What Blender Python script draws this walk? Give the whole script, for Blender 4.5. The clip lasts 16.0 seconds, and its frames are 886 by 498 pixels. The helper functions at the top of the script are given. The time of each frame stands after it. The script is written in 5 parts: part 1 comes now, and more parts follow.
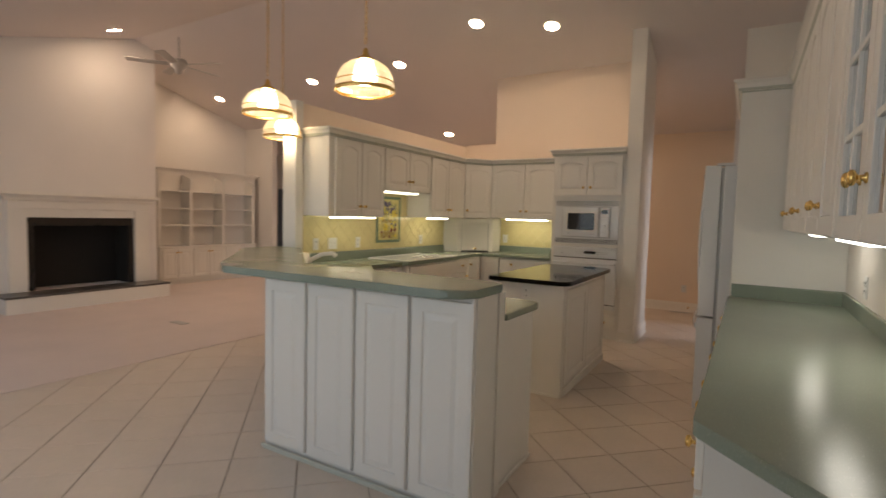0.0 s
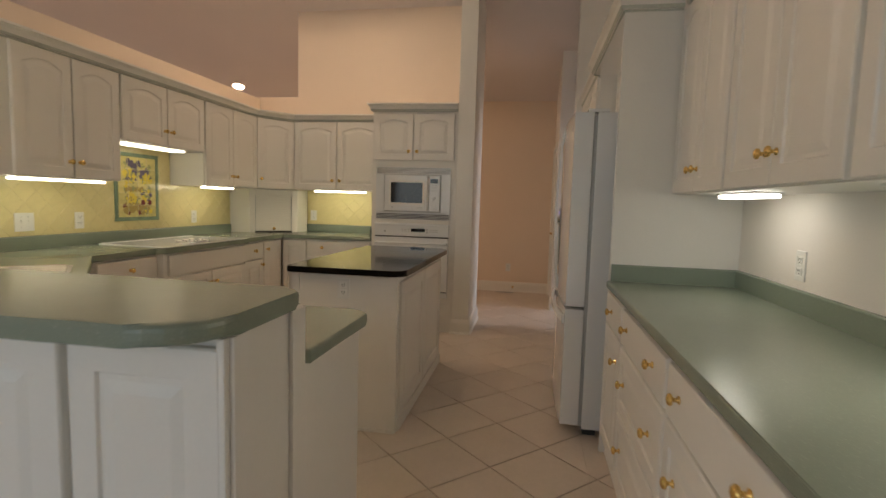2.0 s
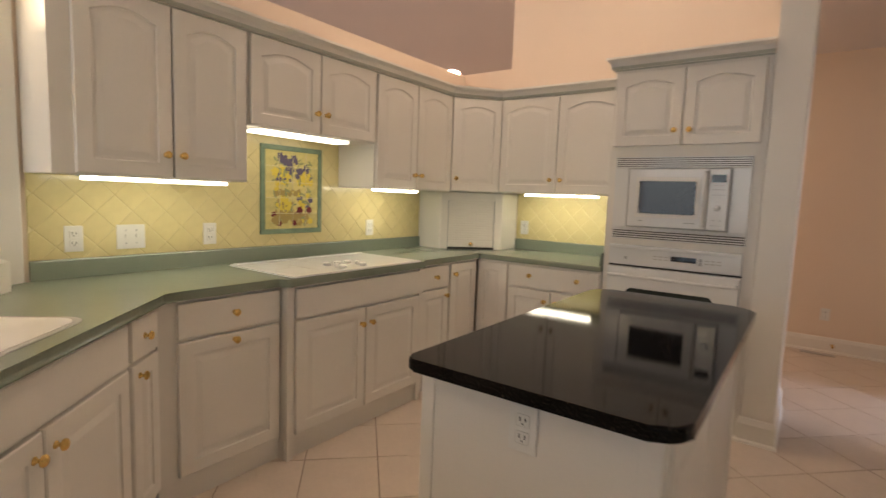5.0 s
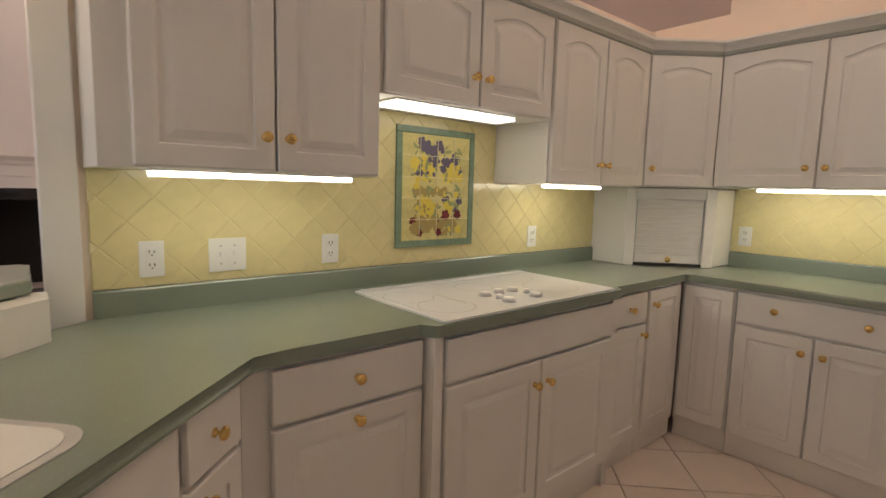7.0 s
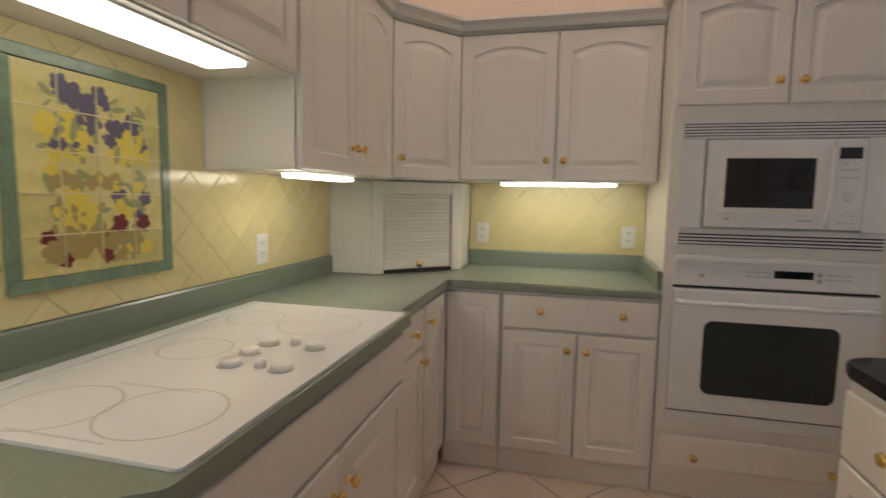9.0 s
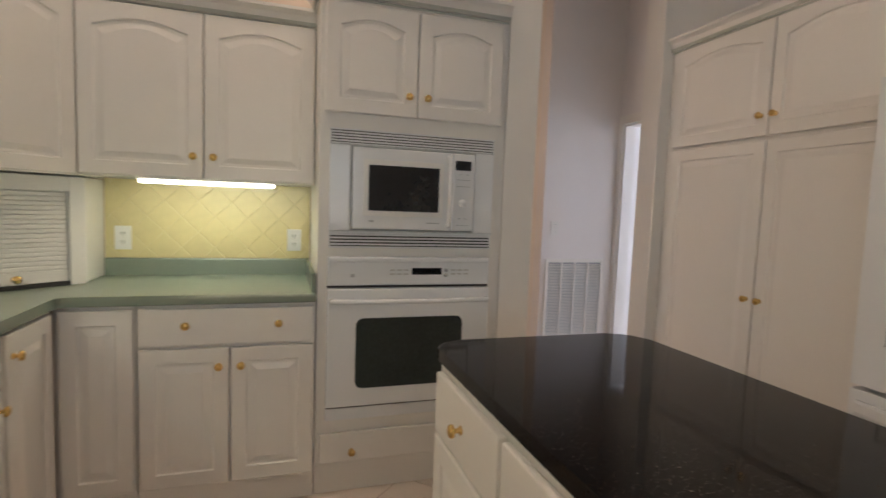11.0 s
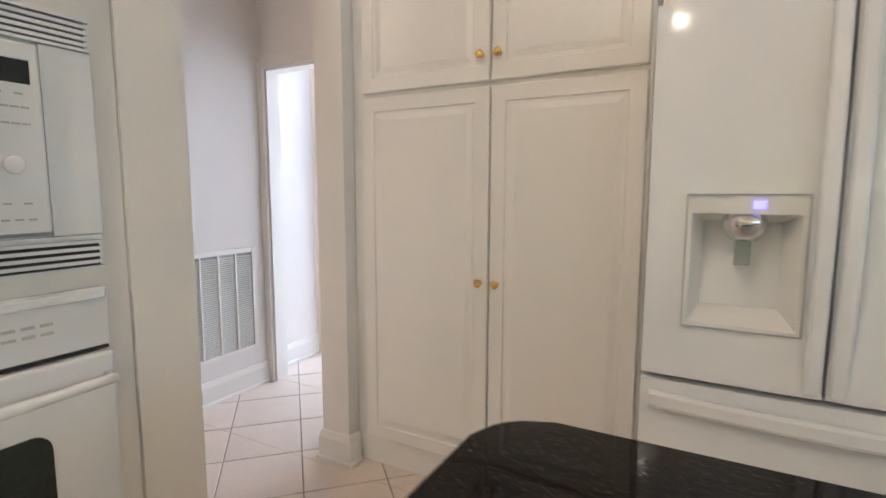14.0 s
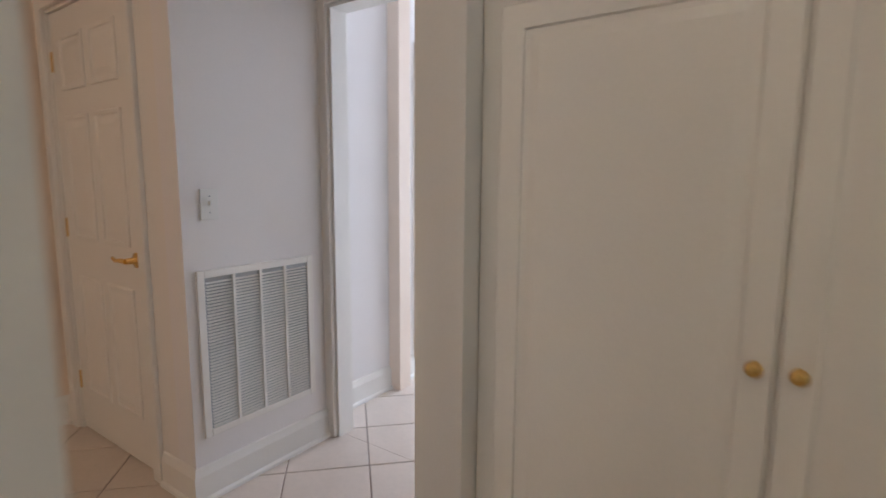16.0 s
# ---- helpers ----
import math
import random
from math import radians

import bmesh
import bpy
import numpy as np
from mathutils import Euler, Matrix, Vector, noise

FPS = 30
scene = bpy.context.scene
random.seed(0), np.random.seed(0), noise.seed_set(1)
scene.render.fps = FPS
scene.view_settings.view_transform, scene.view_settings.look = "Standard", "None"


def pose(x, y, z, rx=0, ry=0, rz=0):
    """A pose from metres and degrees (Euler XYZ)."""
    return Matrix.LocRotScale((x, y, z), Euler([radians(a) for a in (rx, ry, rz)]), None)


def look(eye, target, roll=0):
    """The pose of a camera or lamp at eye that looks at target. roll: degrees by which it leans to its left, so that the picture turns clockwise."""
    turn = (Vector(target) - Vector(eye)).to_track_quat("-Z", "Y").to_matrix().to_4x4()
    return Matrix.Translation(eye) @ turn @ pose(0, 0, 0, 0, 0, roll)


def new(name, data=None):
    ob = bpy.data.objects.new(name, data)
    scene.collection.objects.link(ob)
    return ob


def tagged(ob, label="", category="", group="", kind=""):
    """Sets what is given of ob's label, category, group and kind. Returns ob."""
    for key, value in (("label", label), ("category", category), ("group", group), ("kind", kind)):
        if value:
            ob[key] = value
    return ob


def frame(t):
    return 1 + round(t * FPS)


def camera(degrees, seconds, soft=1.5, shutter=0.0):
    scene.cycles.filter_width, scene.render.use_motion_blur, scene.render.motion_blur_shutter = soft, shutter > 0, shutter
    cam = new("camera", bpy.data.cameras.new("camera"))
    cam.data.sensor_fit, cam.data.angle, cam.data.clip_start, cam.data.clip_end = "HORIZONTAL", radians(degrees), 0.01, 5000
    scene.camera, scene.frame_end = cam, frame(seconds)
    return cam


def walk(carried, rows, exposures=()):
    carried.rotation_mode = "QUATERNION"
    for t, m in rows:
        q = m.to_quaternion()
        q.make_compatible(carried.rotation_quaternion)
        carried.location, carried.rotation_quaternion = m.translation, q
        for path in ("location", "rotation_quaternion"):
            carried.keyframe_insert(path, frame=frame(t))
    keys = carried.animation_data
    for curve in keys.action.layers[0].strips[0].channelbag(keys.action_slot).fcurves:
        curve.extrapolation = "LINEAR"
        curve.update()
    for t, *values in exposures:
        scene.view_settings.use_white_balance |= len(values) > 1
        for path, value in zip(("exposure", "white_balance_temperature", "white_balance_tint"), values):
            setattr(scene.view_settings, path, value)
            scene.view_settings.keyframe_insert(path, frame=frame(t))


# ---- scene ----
cam = camera(82.4, 16.0, 1.5, 0.4)
PATH = [
    (0, (0.097, -0.2, 1.394), (-0.928, 1.513, 1.265), 1.5),
    (0.5, (-0.032, 0.103, 1.405), (-0.828, 1.935, 1.291), 1.3),
    (1, (-0.138, 0.424, 1.354), (-0.75, 2.323, 1.225), 1.8),
    (1.5, (-0.266, 0.689, 1.333), (-0.714, 2.63, 1.155), 1.6),
    (2, (-0.38, 0.966, 1.288), (-0.721, 2.928, 1.106), 1.7),
    (2.5, (-0.431, 1.3, 1.311), (-0.755, 3.264, 1.111), 0.5),
    (3, (-0.509, 1.617, 1.31), (-0.893, 3.572, 1.139), 0.6),
    (3.5, (-0.597, 1.863, 1.325), (-1.13, 3.784, 1.162), 0.5),
    (4, (-0.654, 2.108, 1.329), (-1.391, 3.959, 1.158), 1.0),
    (4.5, (-0.743, 2.353, 1.315), (-1.697, 4.101, 1.132), 1.5),
    (5, (-0.887, 2.555, 1.333), (-2.052, 4.168, 1.128), 2.1),
    (5.2, (-0.937, 2.624, 1.331), (-2.189, 4.169, 1.122), 1.8),
    (6.2, (-1.400, 2.945, 1.337), (-2.954, 4.204, 1.105), 1.6),
    (7.3, (-1.854, 3.134, 1.332), (-3.329, 4.462, 1.09), 1.4),
    (7.5, (-1.987, 3.18, 1.319), (-3.382, 4.591, 1.071), 1.5),
    (8, (-2.174, 3.318, 1.289), (-3.389, 4.89, 1.056), 1.5),
    (8.5, (-2.336, 3.465, 1.303), (-3.198, 5.256, 1.08), 0.9),
    (9, (-2.368, 3.536, 1.297), (-2.844, 5.468, 1.095), 1.0),
    (9.2, (-2.339, 3.551, 1.311), (-2.703, 5.506, 1.104), 1.2),
    (11.3, (-2.066, 3.656, 1.298), (-1.301, 5.498, 1.144), 1.9),
    (11.5, (-2.029, 3.689, 1.296), (-1.158, 5.482, 1.132), 1.8),
    (11.8, (-1.981, 3.776, 1.287), (-0.948, 5.48, 1.116), 1.6),
    (12, (-1.935, 3.817, 1.29), (-0.812, 5.462, 1.106), 1.6),
    (12.3, (-1.897, 3.915, 1.276), (-0.59, 5.419, 1.103), 1.8),
    (12.5, (-1.897, 4.001, 1.276), (-0.476, 5.397, 1.097), 1.5),
    (13, (-1.888, 4.243, 1.27), (-0.244, 5.368, 1.089), 0.9),
    (13.2, (-1.912, 4.346, 1.279), (-0.211, 5.379, 1.089), 0.5),
    (13.5, (-1.854, 4.468, 1.275), (-0.127, 5.456, 1.075), 0.4),
    (14, (-1.777, 4.682, 1.279), (-0.028, 5.625, 1.05), 0.1),
    (14.2, (-1.748, 4.807, 1.268), (0.025, 5.707, 1.048), -0.0),
    (14.5, (-1.695, 4.984, 1.296), (0.106, 5.813, 1.041), -0.3),
    (15, (-1.484, 5.202, 1.25), (0.326, 6.023, 1.026), -1.0),
    (15.3, (-1.37, 5.288, 1.256), (0.423, 6.141, 1.012), -2.2),
    (15.5, (-1.321, 5.342, 1.27), (0.452, 6.229, 1.004), -1.9),
    (15.7, (-1.269, 5.394, 1.27), (0.476, 6.333, 1.0), -1.3),
    (16, (-1.071, 5.461, 1.263), (0.56, 6.586, 0.998), 0.4),
]
LOOKS = [(0.0, 0.0, 6700, 10), (1.5, -0.05, 6700, 8), (2.5, 0.2, 6750, 9), (3.5, 0.27, 6650, 13), (4.0, 0.48, 6600, 13), (5.0, 0.45, 6500, 13), (7.5, 0.12, 6050, 16), (9.2, 0.06, 5950, 14), (11.3, 0.44, 5750, 7), (12.5, 0.80, 5550, 4), (14.0, 1.02, 5500, 4), (15.0, 0.42, 5600, 6), (16.0, 0.2, 5700, 5)]
walk(cam, [(row[0], look(*row[1:])) for row in PATH], LOOKS)

# ---- light ----
world = bpy.data.worlds.new("sky")
scene.world = world
world.use_nodes = True
wn = world.node_tree
sky = wn.nodes.new("ShaderNodeTexSky")
sky.sky_type = "NISHITA"
sky.sun_disc = False
sky.sun_elevation = radians(38)
sky.sun_rotation = radians(120)
wn.links.new(sky.outputs[0], wn.nodes["Background"].inputs[0])
wn.nodes["Background"].inputs[1].default_value = 0.1


def area(name, m, sx, sy, watts, color):
    d = bpy.data.lights.new(name, "AREA")
    d.shape, d.size, d.size_y, d.energy, d.color = "RECTANGLE", sx, sy, watts, color
    ob = new(name, d)
    ob.matrix_world = m
    return ob


DAY = (0.80, 0.90, 1.0)
WARM = (1.0, 0.80, 0.58)
# daylight in the openings of the window wall behind the bar, and at the hall's end
area("window_daylight", look((-2.2, -1.15, 1.35), (-2.2, 2.0, 1.2)), 2.8, 1.9, 20, DAY)
area("window_daylight", look((-6.0, -1.15, 1.35), (-6.0, 2.0, 1.0)), 2.8, 1.9, 17, DAY)
area("hall_daylight", look((3.9, 6.85, 1.5), (0.0, 7.0, 0.6)), 0.8, 1.5, 66, (0.78, 0.84, 1.0))

# ---- materials ----


def nodes_of(name):
    m = bpy.data.materials.new(name)
    m.use_nodes = True
    return m, m.node_tree, m.node_tree.nodes["Principled BSDF"]


def surface(name, color, rough=0.5, metal=0.0, vary=0.06, scale=6.0, grain=60.0, bump=0.05, coat=0.0, spread=0.0):
    """A procedural paint, stone or metal: two scales of variation in colour, in roughness and in relief."""
    m, t, b = nodes_of(name)
    co = t.nodes.new("ShaderNodeTexCoord")
    big, fine = t.nodes.new("ShaderNodeTexNoise"), t.nodes.new("ShaderNodeTexNoise")
    for n, s, d in ((big, scale, 3), (fine, grain, 4)):
        n.inputs["Scale"].default_value, n.inputs["Detail"].default_value = s, d
        t.links.new(co.outputs["Object"], n.inputs["Vector"])
    both = t.nodes.new("ShaderNodeMath")
    both.operation = "ADD"
    t.links.new(big.outputs["Fac"], both.inputs[0])
    t.links.new(fine.outputs["Fac"], both.inputs[1])
    top = both
    if spread:
        info = t.nodes.new("ShaderNodeObjectInfo")
        more = t.nodes.new("ShaderNodeMath")
        more.operation = "MULTIPLY_ADD"
        more.inputs[1].default_value = spread
        t.links.new(info.outputs["Random"], more.inputs[0])
        t.links.new(both.outputs[0], more.inputs[2])
        top = more
    ramp = t.nodes.new("ShaderNodeMapRange")
    ramp.inputs["From Min"].default_value, ramp.inputs["From Max"].default_value = 0.6, 1.4 + spread
    t.links.new(top.outputs[0], ramp.inputs["Value"])
    mix = t.nodes.new("ShaderNodeMix")
    mix.data_type = "RGBA"
    mix.inputs["A"].default_value = (*[c * (1 - vary) for c in color], 1)
    mix.inputs["B"].default_value = (*[min(1, c * (1 + vary)) for c in color], 1)
    t.links.new(ramp.outputs[0], mix.inputs["Factor"])
    t.links.new(mix.outputs["Result"], b.inputs["Base Color"])
    rr = t.nodes.new("ShaderNodeMapRange")
    rr.inputs["To Min"].default_value, rr.inputs["To Max"].default_value = max(0.02, rough * 0.85), min(1, rough * 1.15)
    t.links.new(big.outputs["Fac"], rr.inputs["Value"])
    t.links.new(rr.outputs[0], b.inputs["Roughness"])
    b.inputs["Metallic"].default_value = metal
    b.inputs["Coat Weight"].default_value = coat
    b.inputs["Coat Roughness"].default_value = 0.08
    bp = t.nodes.new("ShaderNodeBump")
    bp.inputs["Strength"].default_value, bp.inputs["Distance"].default_value = bump, 0.004
    t.links.new(fine.outputs["Fac"], bp.inputs["Height"])
    t.links.new(bp.outputs[0], b.inputs["Normal"])
    return m


def speckled(name, base, flecks, rough, scale, coat=0.0, amount=0.62):
    """Solid-surface or polished stone: a base colour with small flecks."""
    m = surface(name, base, rough, 0, 0.05, 3, 220, 0.01, coat)
    t, b = m.node_tree, m.node_tree.nodes["Principled BSDF"]
    old = b.inputs["Base Color"].links[0].from_socket
    co = [n for n in t.nodes if n.type == "TEX_COORD"][0]
    vor = t.nodes.new("ShaderNodeTexNoise")
    vor.inputs["Scale"].default_value, vor.inputs["Detail"].default_value = scale, 2
    t.links.new(co.outputs["Object"], vor.inputs["Vector"])
    r = t.nodes.new("ShaderNodeMapRange")
    r.inputs["From Min"].default_value, r.inputs["From Max"].default_value = amount, amount + 0.1
    t.links.new(vor.outputs["Fac"], r.inputs["Value"])
    mix = t.nodes.new("ShaderNodeMix")
    mix.data_type = "RGBA"
    t.links.new(r.outputs[0], mix.inputs["Factor"])
    t.links.new(old, mix.inputs["A"])
    mix.inputs["B"].default_value = (*flecks, 1)
    t.links.new(mix.outputs["Result"], b.inputs["Base Color"])
    return m


def glowing(name, color, strength):
    m, t, b = nodes_of(name)
    b.inputs["Base Color"].default_value = (0.9, 0.9, 0.88, 1)
    b.inputs["Emission Color"].default_value = (*color, 1)
    b.inputs["Emission Strength"].default_value = strength
    return m


def glassy(name, color=(1, 1, 1), rough=0.0):
    m, t, b = nodes_of(name)
    b.inputs["Base Color"].default_value = (*color, 1)
    b.inputs["Transmission Weight"].default_value = 1
    b.inputs["Roughness"].default_value = rough
    return m


CAB = surface("cabinet_paint", (0.80, 0.77, 0.715), 0.33, 0, 0.02, 4, 120, 0.02)
# grey-green that mixes glaze with painted-in shade; also on the bar's shoe strip
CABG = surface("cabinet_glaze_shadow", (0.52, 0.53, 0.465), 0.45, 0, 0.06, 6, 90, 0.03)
TRIM = surface("trim_paint", (0.84, 0.81, 0.75), 0.35, 0, 0.02, 4, 120, 0.02)
WALL = surface("peach_wall_paint", (0.83, 0.70, 0.575), 0.75, 0, 0.025, 2, 160, 0.06)
WALLW = surface("white_wall_paint", (0.83, 0.795, 0.765), 0.7, 0, 0.02, 2, 160, 0.06)
WALLR = surface("cream_wall_paint", (0.83, 0.785, 0.725), 0.7, 0, 0.02, 2, 160, 0.06)
CEIL = surface("ceiling_paint", (0.76, 0.69, 0.66), 0.85, 0, 0.02, 2, 160, 0.08)
GREEN = speckled("green_solid_surface", (0.232, 0.272, 0.215), (0.305, 0.342, 0.275), 0.23, 260, 0.0)
GRANITE = speckled("black_granite", (0.0028, 0.0023, 0.002), (0.055, 0.040, 0.029), 0.045, 190, 0.0, 0.60)
GRANITE.node_tree.nodes["Principled BSDF"].inputs["IOR"].default_value = 1.24
TILE = surface("beige_floor_tile", (0.66, 0.565, 0.48), 0.34, 0, 0.07, 5, 45, 0.03, 0.0, 0.25)
GROUT = surface("tan_grout", (0.36, 0.28, 0.22), 0.9, 0, 0.1, 8, 150, 0.2)
CARPET = surface("pale_carpet", (0.70, 0.60, 0.56), 0.95, 0, 0.07, 2, 320, 0.6)
YELLOW = surface("yellow_wall_tile", (0.72, 0.63, 0.33), 0.14, 0, 0.05, 9, 30, 0.03, 0.0, 0.2)
YGROUT = surface("yellow_grout", (0.745, 0.665, 0.385), 0.6, 0, 0.05, 8, 120, 0.1)
MURAL = surface("painted_cream_tile", (0.66, 0.58, 0.24), 0.18, 0, 0.30, 9, 40, 0.02, 0.0, 0.5)
SAGE = surface("sage_border_tile", (0.19, 0.26, 0.18), 0.2, 0, 0.25, 20, 60, 0.03)
BRASS = surface("polished_brass", (0.82, 0.56, 0.20), 0.22, 1.0, 0.06, 20, 90, 0.02)
CHROME = surface("chrome", (0.75, 0.75, 0.75), 0.1, 1.0, 0.03, 20, 90, 0.01)
ENAMEL = surface("white_enamel", (0.79, 0.80, 0.80), 0.09, 0, 0.012, 3, 90, 0.008)
PLASTIC = surface("white_plastic", (0.80, 0.79, 0.75), 0.35, 0, 0.015, 8, 90, 0.01)
GREYP = surface("grey_plastic", (0.42, 0.43, 0.43), 0.4, 0, 0.04, 8, 90, 0.02)
BLACK = surface("black_glass", (0.012, 0.013, 0.014), 0.06, 0, 0.2, 5, 60, 0.004)
OVENGLASS = surface("dark_oven_glass", (0.022, 0.03, 0.027), 0.10, 0, 0.3, 4, 60, 0.004)
DARK = surface("dark_gap", (0.03, 0.028, 0.025), 0.7, 0, 0.2, 10, 60, 0.05)
SOOT = surface("black_firebrick", (0.02, 0.018, 0.017), 0.85, 0, 0.3, 8, 60, 0.2)
STONE = surface("dark_hearth_stone", (0.10, 0.09, 0.085), 0.3, 0, 0.2, 10, 60, 0.05)
YPET = surface("yellow_glaze", (0.76, 0.61, 0.10), 0.2, 0, 0.2, 60, 120, 0.02)
PPET = surface("violet_glaze", (0.13, 0.11, 0.17), 0.2, 0, 0.3, 60, 120, 0.02)
RPET = surface("wine_red_glaze", (0.17, 0.03, 0.035), 0.2, 0, 0.3, 60, 120, 0.02)
GPET = surface("olive_leaf_glaze", (0.33, 0.34, 0.16), 0.2, 0, 0.3, 60, 120, 0.02)
BPET = surface("basket_brown_glaze", (0.42, 0.31, 0.11), 0.2, 0, 0.3, 40, 120, 0.02)
RING = surface("grey_element_print", (0.55, 0.54, 0.51), 0.25, 0, 0.03, 20, 90, 0.01)
FANM = surface("pale_fan_metal", (0.45, 0.42, 0.40), 0.4, 0.0, 0.05, 20, 90, 0.02)
DKWOOD = surface("dark_door_wood", (0.12, 0.12, 0.13), 0.5, 0, 0.1, 6, 60, 0.05)
GLASS = glassy("clear_glass")
TUBE = glowing("fluorescent_diffuser", (1.0, 0.91, 0.68), 11.0)
SOFTTUBE = glowing("dim_fluorescent_diffuser", (1.0, 0.91, 0.68), 7.0)
HOODTUBE = glowing("hood_diffuser", (1.0, 0.91, 0.70), 3.4)
COOLTUBE = glowing("cool_fluorescent_diffuser", (1.0, 0.95, 0.86), 6.5)
LENS = glowing("downlight_lens", (1.0, 0.74, 0.53), 165)
BULB = glowing("pendant_bulb", (1.0, 0.78, 0.50), 34)
BLUELED = glowing("blue_display", (0.14, 0.12, 1.0), 0.9)
GREYLCD = surface("pale_lcd", (0.30, 0.33, 0.30), 0.2, 0, 0.05, 20, 90, 0.01)

# ---- building helpers ----


def box(bm, x0, x1, y0, y1, z0, z1, bevel=0.0):
    r = bmesh.ops.create_cube(bm, size=1, matrix=Matrix.Translation(((x0 + x1) / 2, (y0 + y1) / 2, (z0 + z1) / 2)) @ Matrix.Diagonal((abs(x1 - x0), abs(y1 - y0), abs(z1 - z0), 1)))
    if bevel:
        edges = list({e for v in r["verts"] for e in v.link_edges})
        bmesh.ops.bevel(bm, geom=edges, offset=bevel, segments=2, affect="EDGES", profile=0.6)
    return bm


def boxes(*rows, bevel=0.0):
    bm = bmesh.new()
    for r in rows:
        box(bm, *r, bevel=bevel)
    return bm


def lathe(bm, profile, m=None, n=20):
    """A turned shape about z from rows of radius and height."""
    m = m or Matrix()
    rings = []
    for r, z in profile:
        rings.append([bm.verts.new(m @ Vector((max(r, 1e-4) * math.cos(2 * math.pi * k / n), max(r, 1e-4) * math.sin(2 * math.pi * k / n), z))) for k in range(n)])
    for a, b in zip(rings, rings[1:]):
        for k in range(n):
            f = bm.faces.new((a[k], a[(k + 1) % n], b[(k + 1) % n], b[k]))
            f.smooth = True
    bm.faces.new(rings[0][::-1])
    bm.faces.new(rings[-1])
    return bm


def prism(bm, pts, z0, z1, bevel=0.0):
    """An upright slab over a plan outline (counter-clockwise)."""
    lo = [bm.verts.new((x, y, z0)) for x, y in pts]
    hi = [bm.verts.new((x, y, z1)) for x, y in pts]
    n = len(pts)
    top = bm.faces.new(hi)
    bot = bm.faces.new(lo[::-1])
    for k in range(n):
        bm.faces.new((lo[k], lo[(k + 1) % n], hi[(k + 1) % n], hi[k]))
    if bevel:
        bmesh.ops.bevel(bm, geom=list(top.edges) + list(bot.edges), offset=bevel, segments=3, affect="EDGES", profile=0.5)
    return bm


def rounded(pts, radii, n=6):
    """A plan outline whose corners are rounded."""
    out = []
    for k, (p, r) in enumerate(zip(pts, radii)):
        p = Vector(p)
        if not r:
            out.append(tuple(p))
            continue
        a, b = (Vector(pts[k - 1]) - p).normalized(), (Vector(pts[(k + 1) % len(pts)]) - p).normalized()
        ang = a.angle(b)
        d = r / math.tan(ang / 2)
        c = p + (a + b).normalized() * (r / math.sin(ang / 2))
        s, e = p + a * d - c, p + b * d - c
        a0 = math.atan2(s.y, s.x)
        da = (math.atan2(e.y, e.x) - a0 + math.pi) % (2 * math.pi) - math.pi
        out += [(c.x + r * math.cos(a0 + da * i / n), c.y + r * math.sin(a0 + da * i / n)) for i in range(n + 1)]
    return out


def sweep(bm, path, profile, closed=False):
    """A moulding: the profile's rows of (outward, up) along a plan path, mitred; outward is to the right of the way."""
    P = [Vector(p) for p in path]
    n = len(P)
    rows = []
    for k in range(n):
        d0 = (P[k] - P[k - 1]).normalized() if k or closed else (P[1] - P[0]).normalized()
        d1 = (P[(k + 1) % n] - P[k]).normalized() if k < n - 1 or closed else d0
        n0, n1 = Vector((d0.y, -d0.x)), Vector((d1.y, -d1.x))
        mt = (n0 + n1).normalized()
        mt = mt / max(0.3, mt.dot(n0))
        rows.append([bm.verts.new((P[k].x + mt.x * o, P[k].y + mt.y * o, z)) for o, z in profile])
    for k in range(n if closed else n - 1):
        a, b = rows[k], rows[(k + 1) % n]
        for i in range(len(profile)):
            j = (i + 1) % len(profile)
            bm.faces.new((a[i], b[i], b[j], a[j]))
    if not closed:
        bm.faces.new(rows[0])
        bm.faces.new(rows[-1][::-1])
    return bm


def tube(bm, pts, r, n=10):
    """A bent round bar through the points."""
    P = [Vector(p) for p in pts]
    rings = []
    for k, p in enumerate(P):
        d = (P[min(k + 1, len(P) - 1)] - P[max(k - 1, 0)]).normalized()
        ref = Vector((0.13, 0.37, 0.92))
        u = (ref - d * ref.dot(d)).normalized()
        v = d.cross(u)
        rr = r[k] if isinstance(r, (list, tuple)) else r
        rings.append([bm.verts.new(p + (u * math.cos(2 * math.pi * i / n) + v * math.sin(2 * math.pi * i / n)) * rr) for i in range(n)])
    for a, b in zip(rings, rings[1:]):
        for i in range(n):
            bm.faces.new((a[i], a[(i + 1) % n], b[(i + 1) % n], b[i])).smooth = True
    bm.faces.new(rings[0][::-1])
    bm.faces.new(rings[-1])
    return bm


def mesh_of(name, bm, material):
    bmesh.ops.recalc_face_normals(bm, faces=bm.faces)
    me = bpy.data.meshes.new(name)
    bm.to_mesh(me)
    bm.free()
    me.materials.append(material)
    return me


def part(name, bm, material, parent=None, label="", m=None):
    """Links a bmesh (or a mesh made before) as one object under a thing or a part."""
    me = bm if isinstance(bm, bpy.types.Mesh) else mesh_of(name, bm, material)
    ob = new(name, me)
    ob.parent = parent
    if m is not None:
        ob.matrix_basis = m
    if label:
        ob["label"] = label
    return ob


def thing(name, m, label, category, group=""):
    ob = new(name)
    ob.empty_display_size = 0.1
    ob.matrix_world = m
    return tagged(ob, label, category, group)


def solid(name, bm, material, label, category, group="", m=None):
    return tagged(part(name, bm, material, None, "", m), label, category, group)


def structure(name, bm, material, label="", parent=None):
    ob = part(name, bm, material, parent)
    return tagged(ob, label, "", "", "structure")


# ---- structure ----
RIDGE_Y, RIDGE_Z, SLOPE = 4.18, 4.007, 0.285


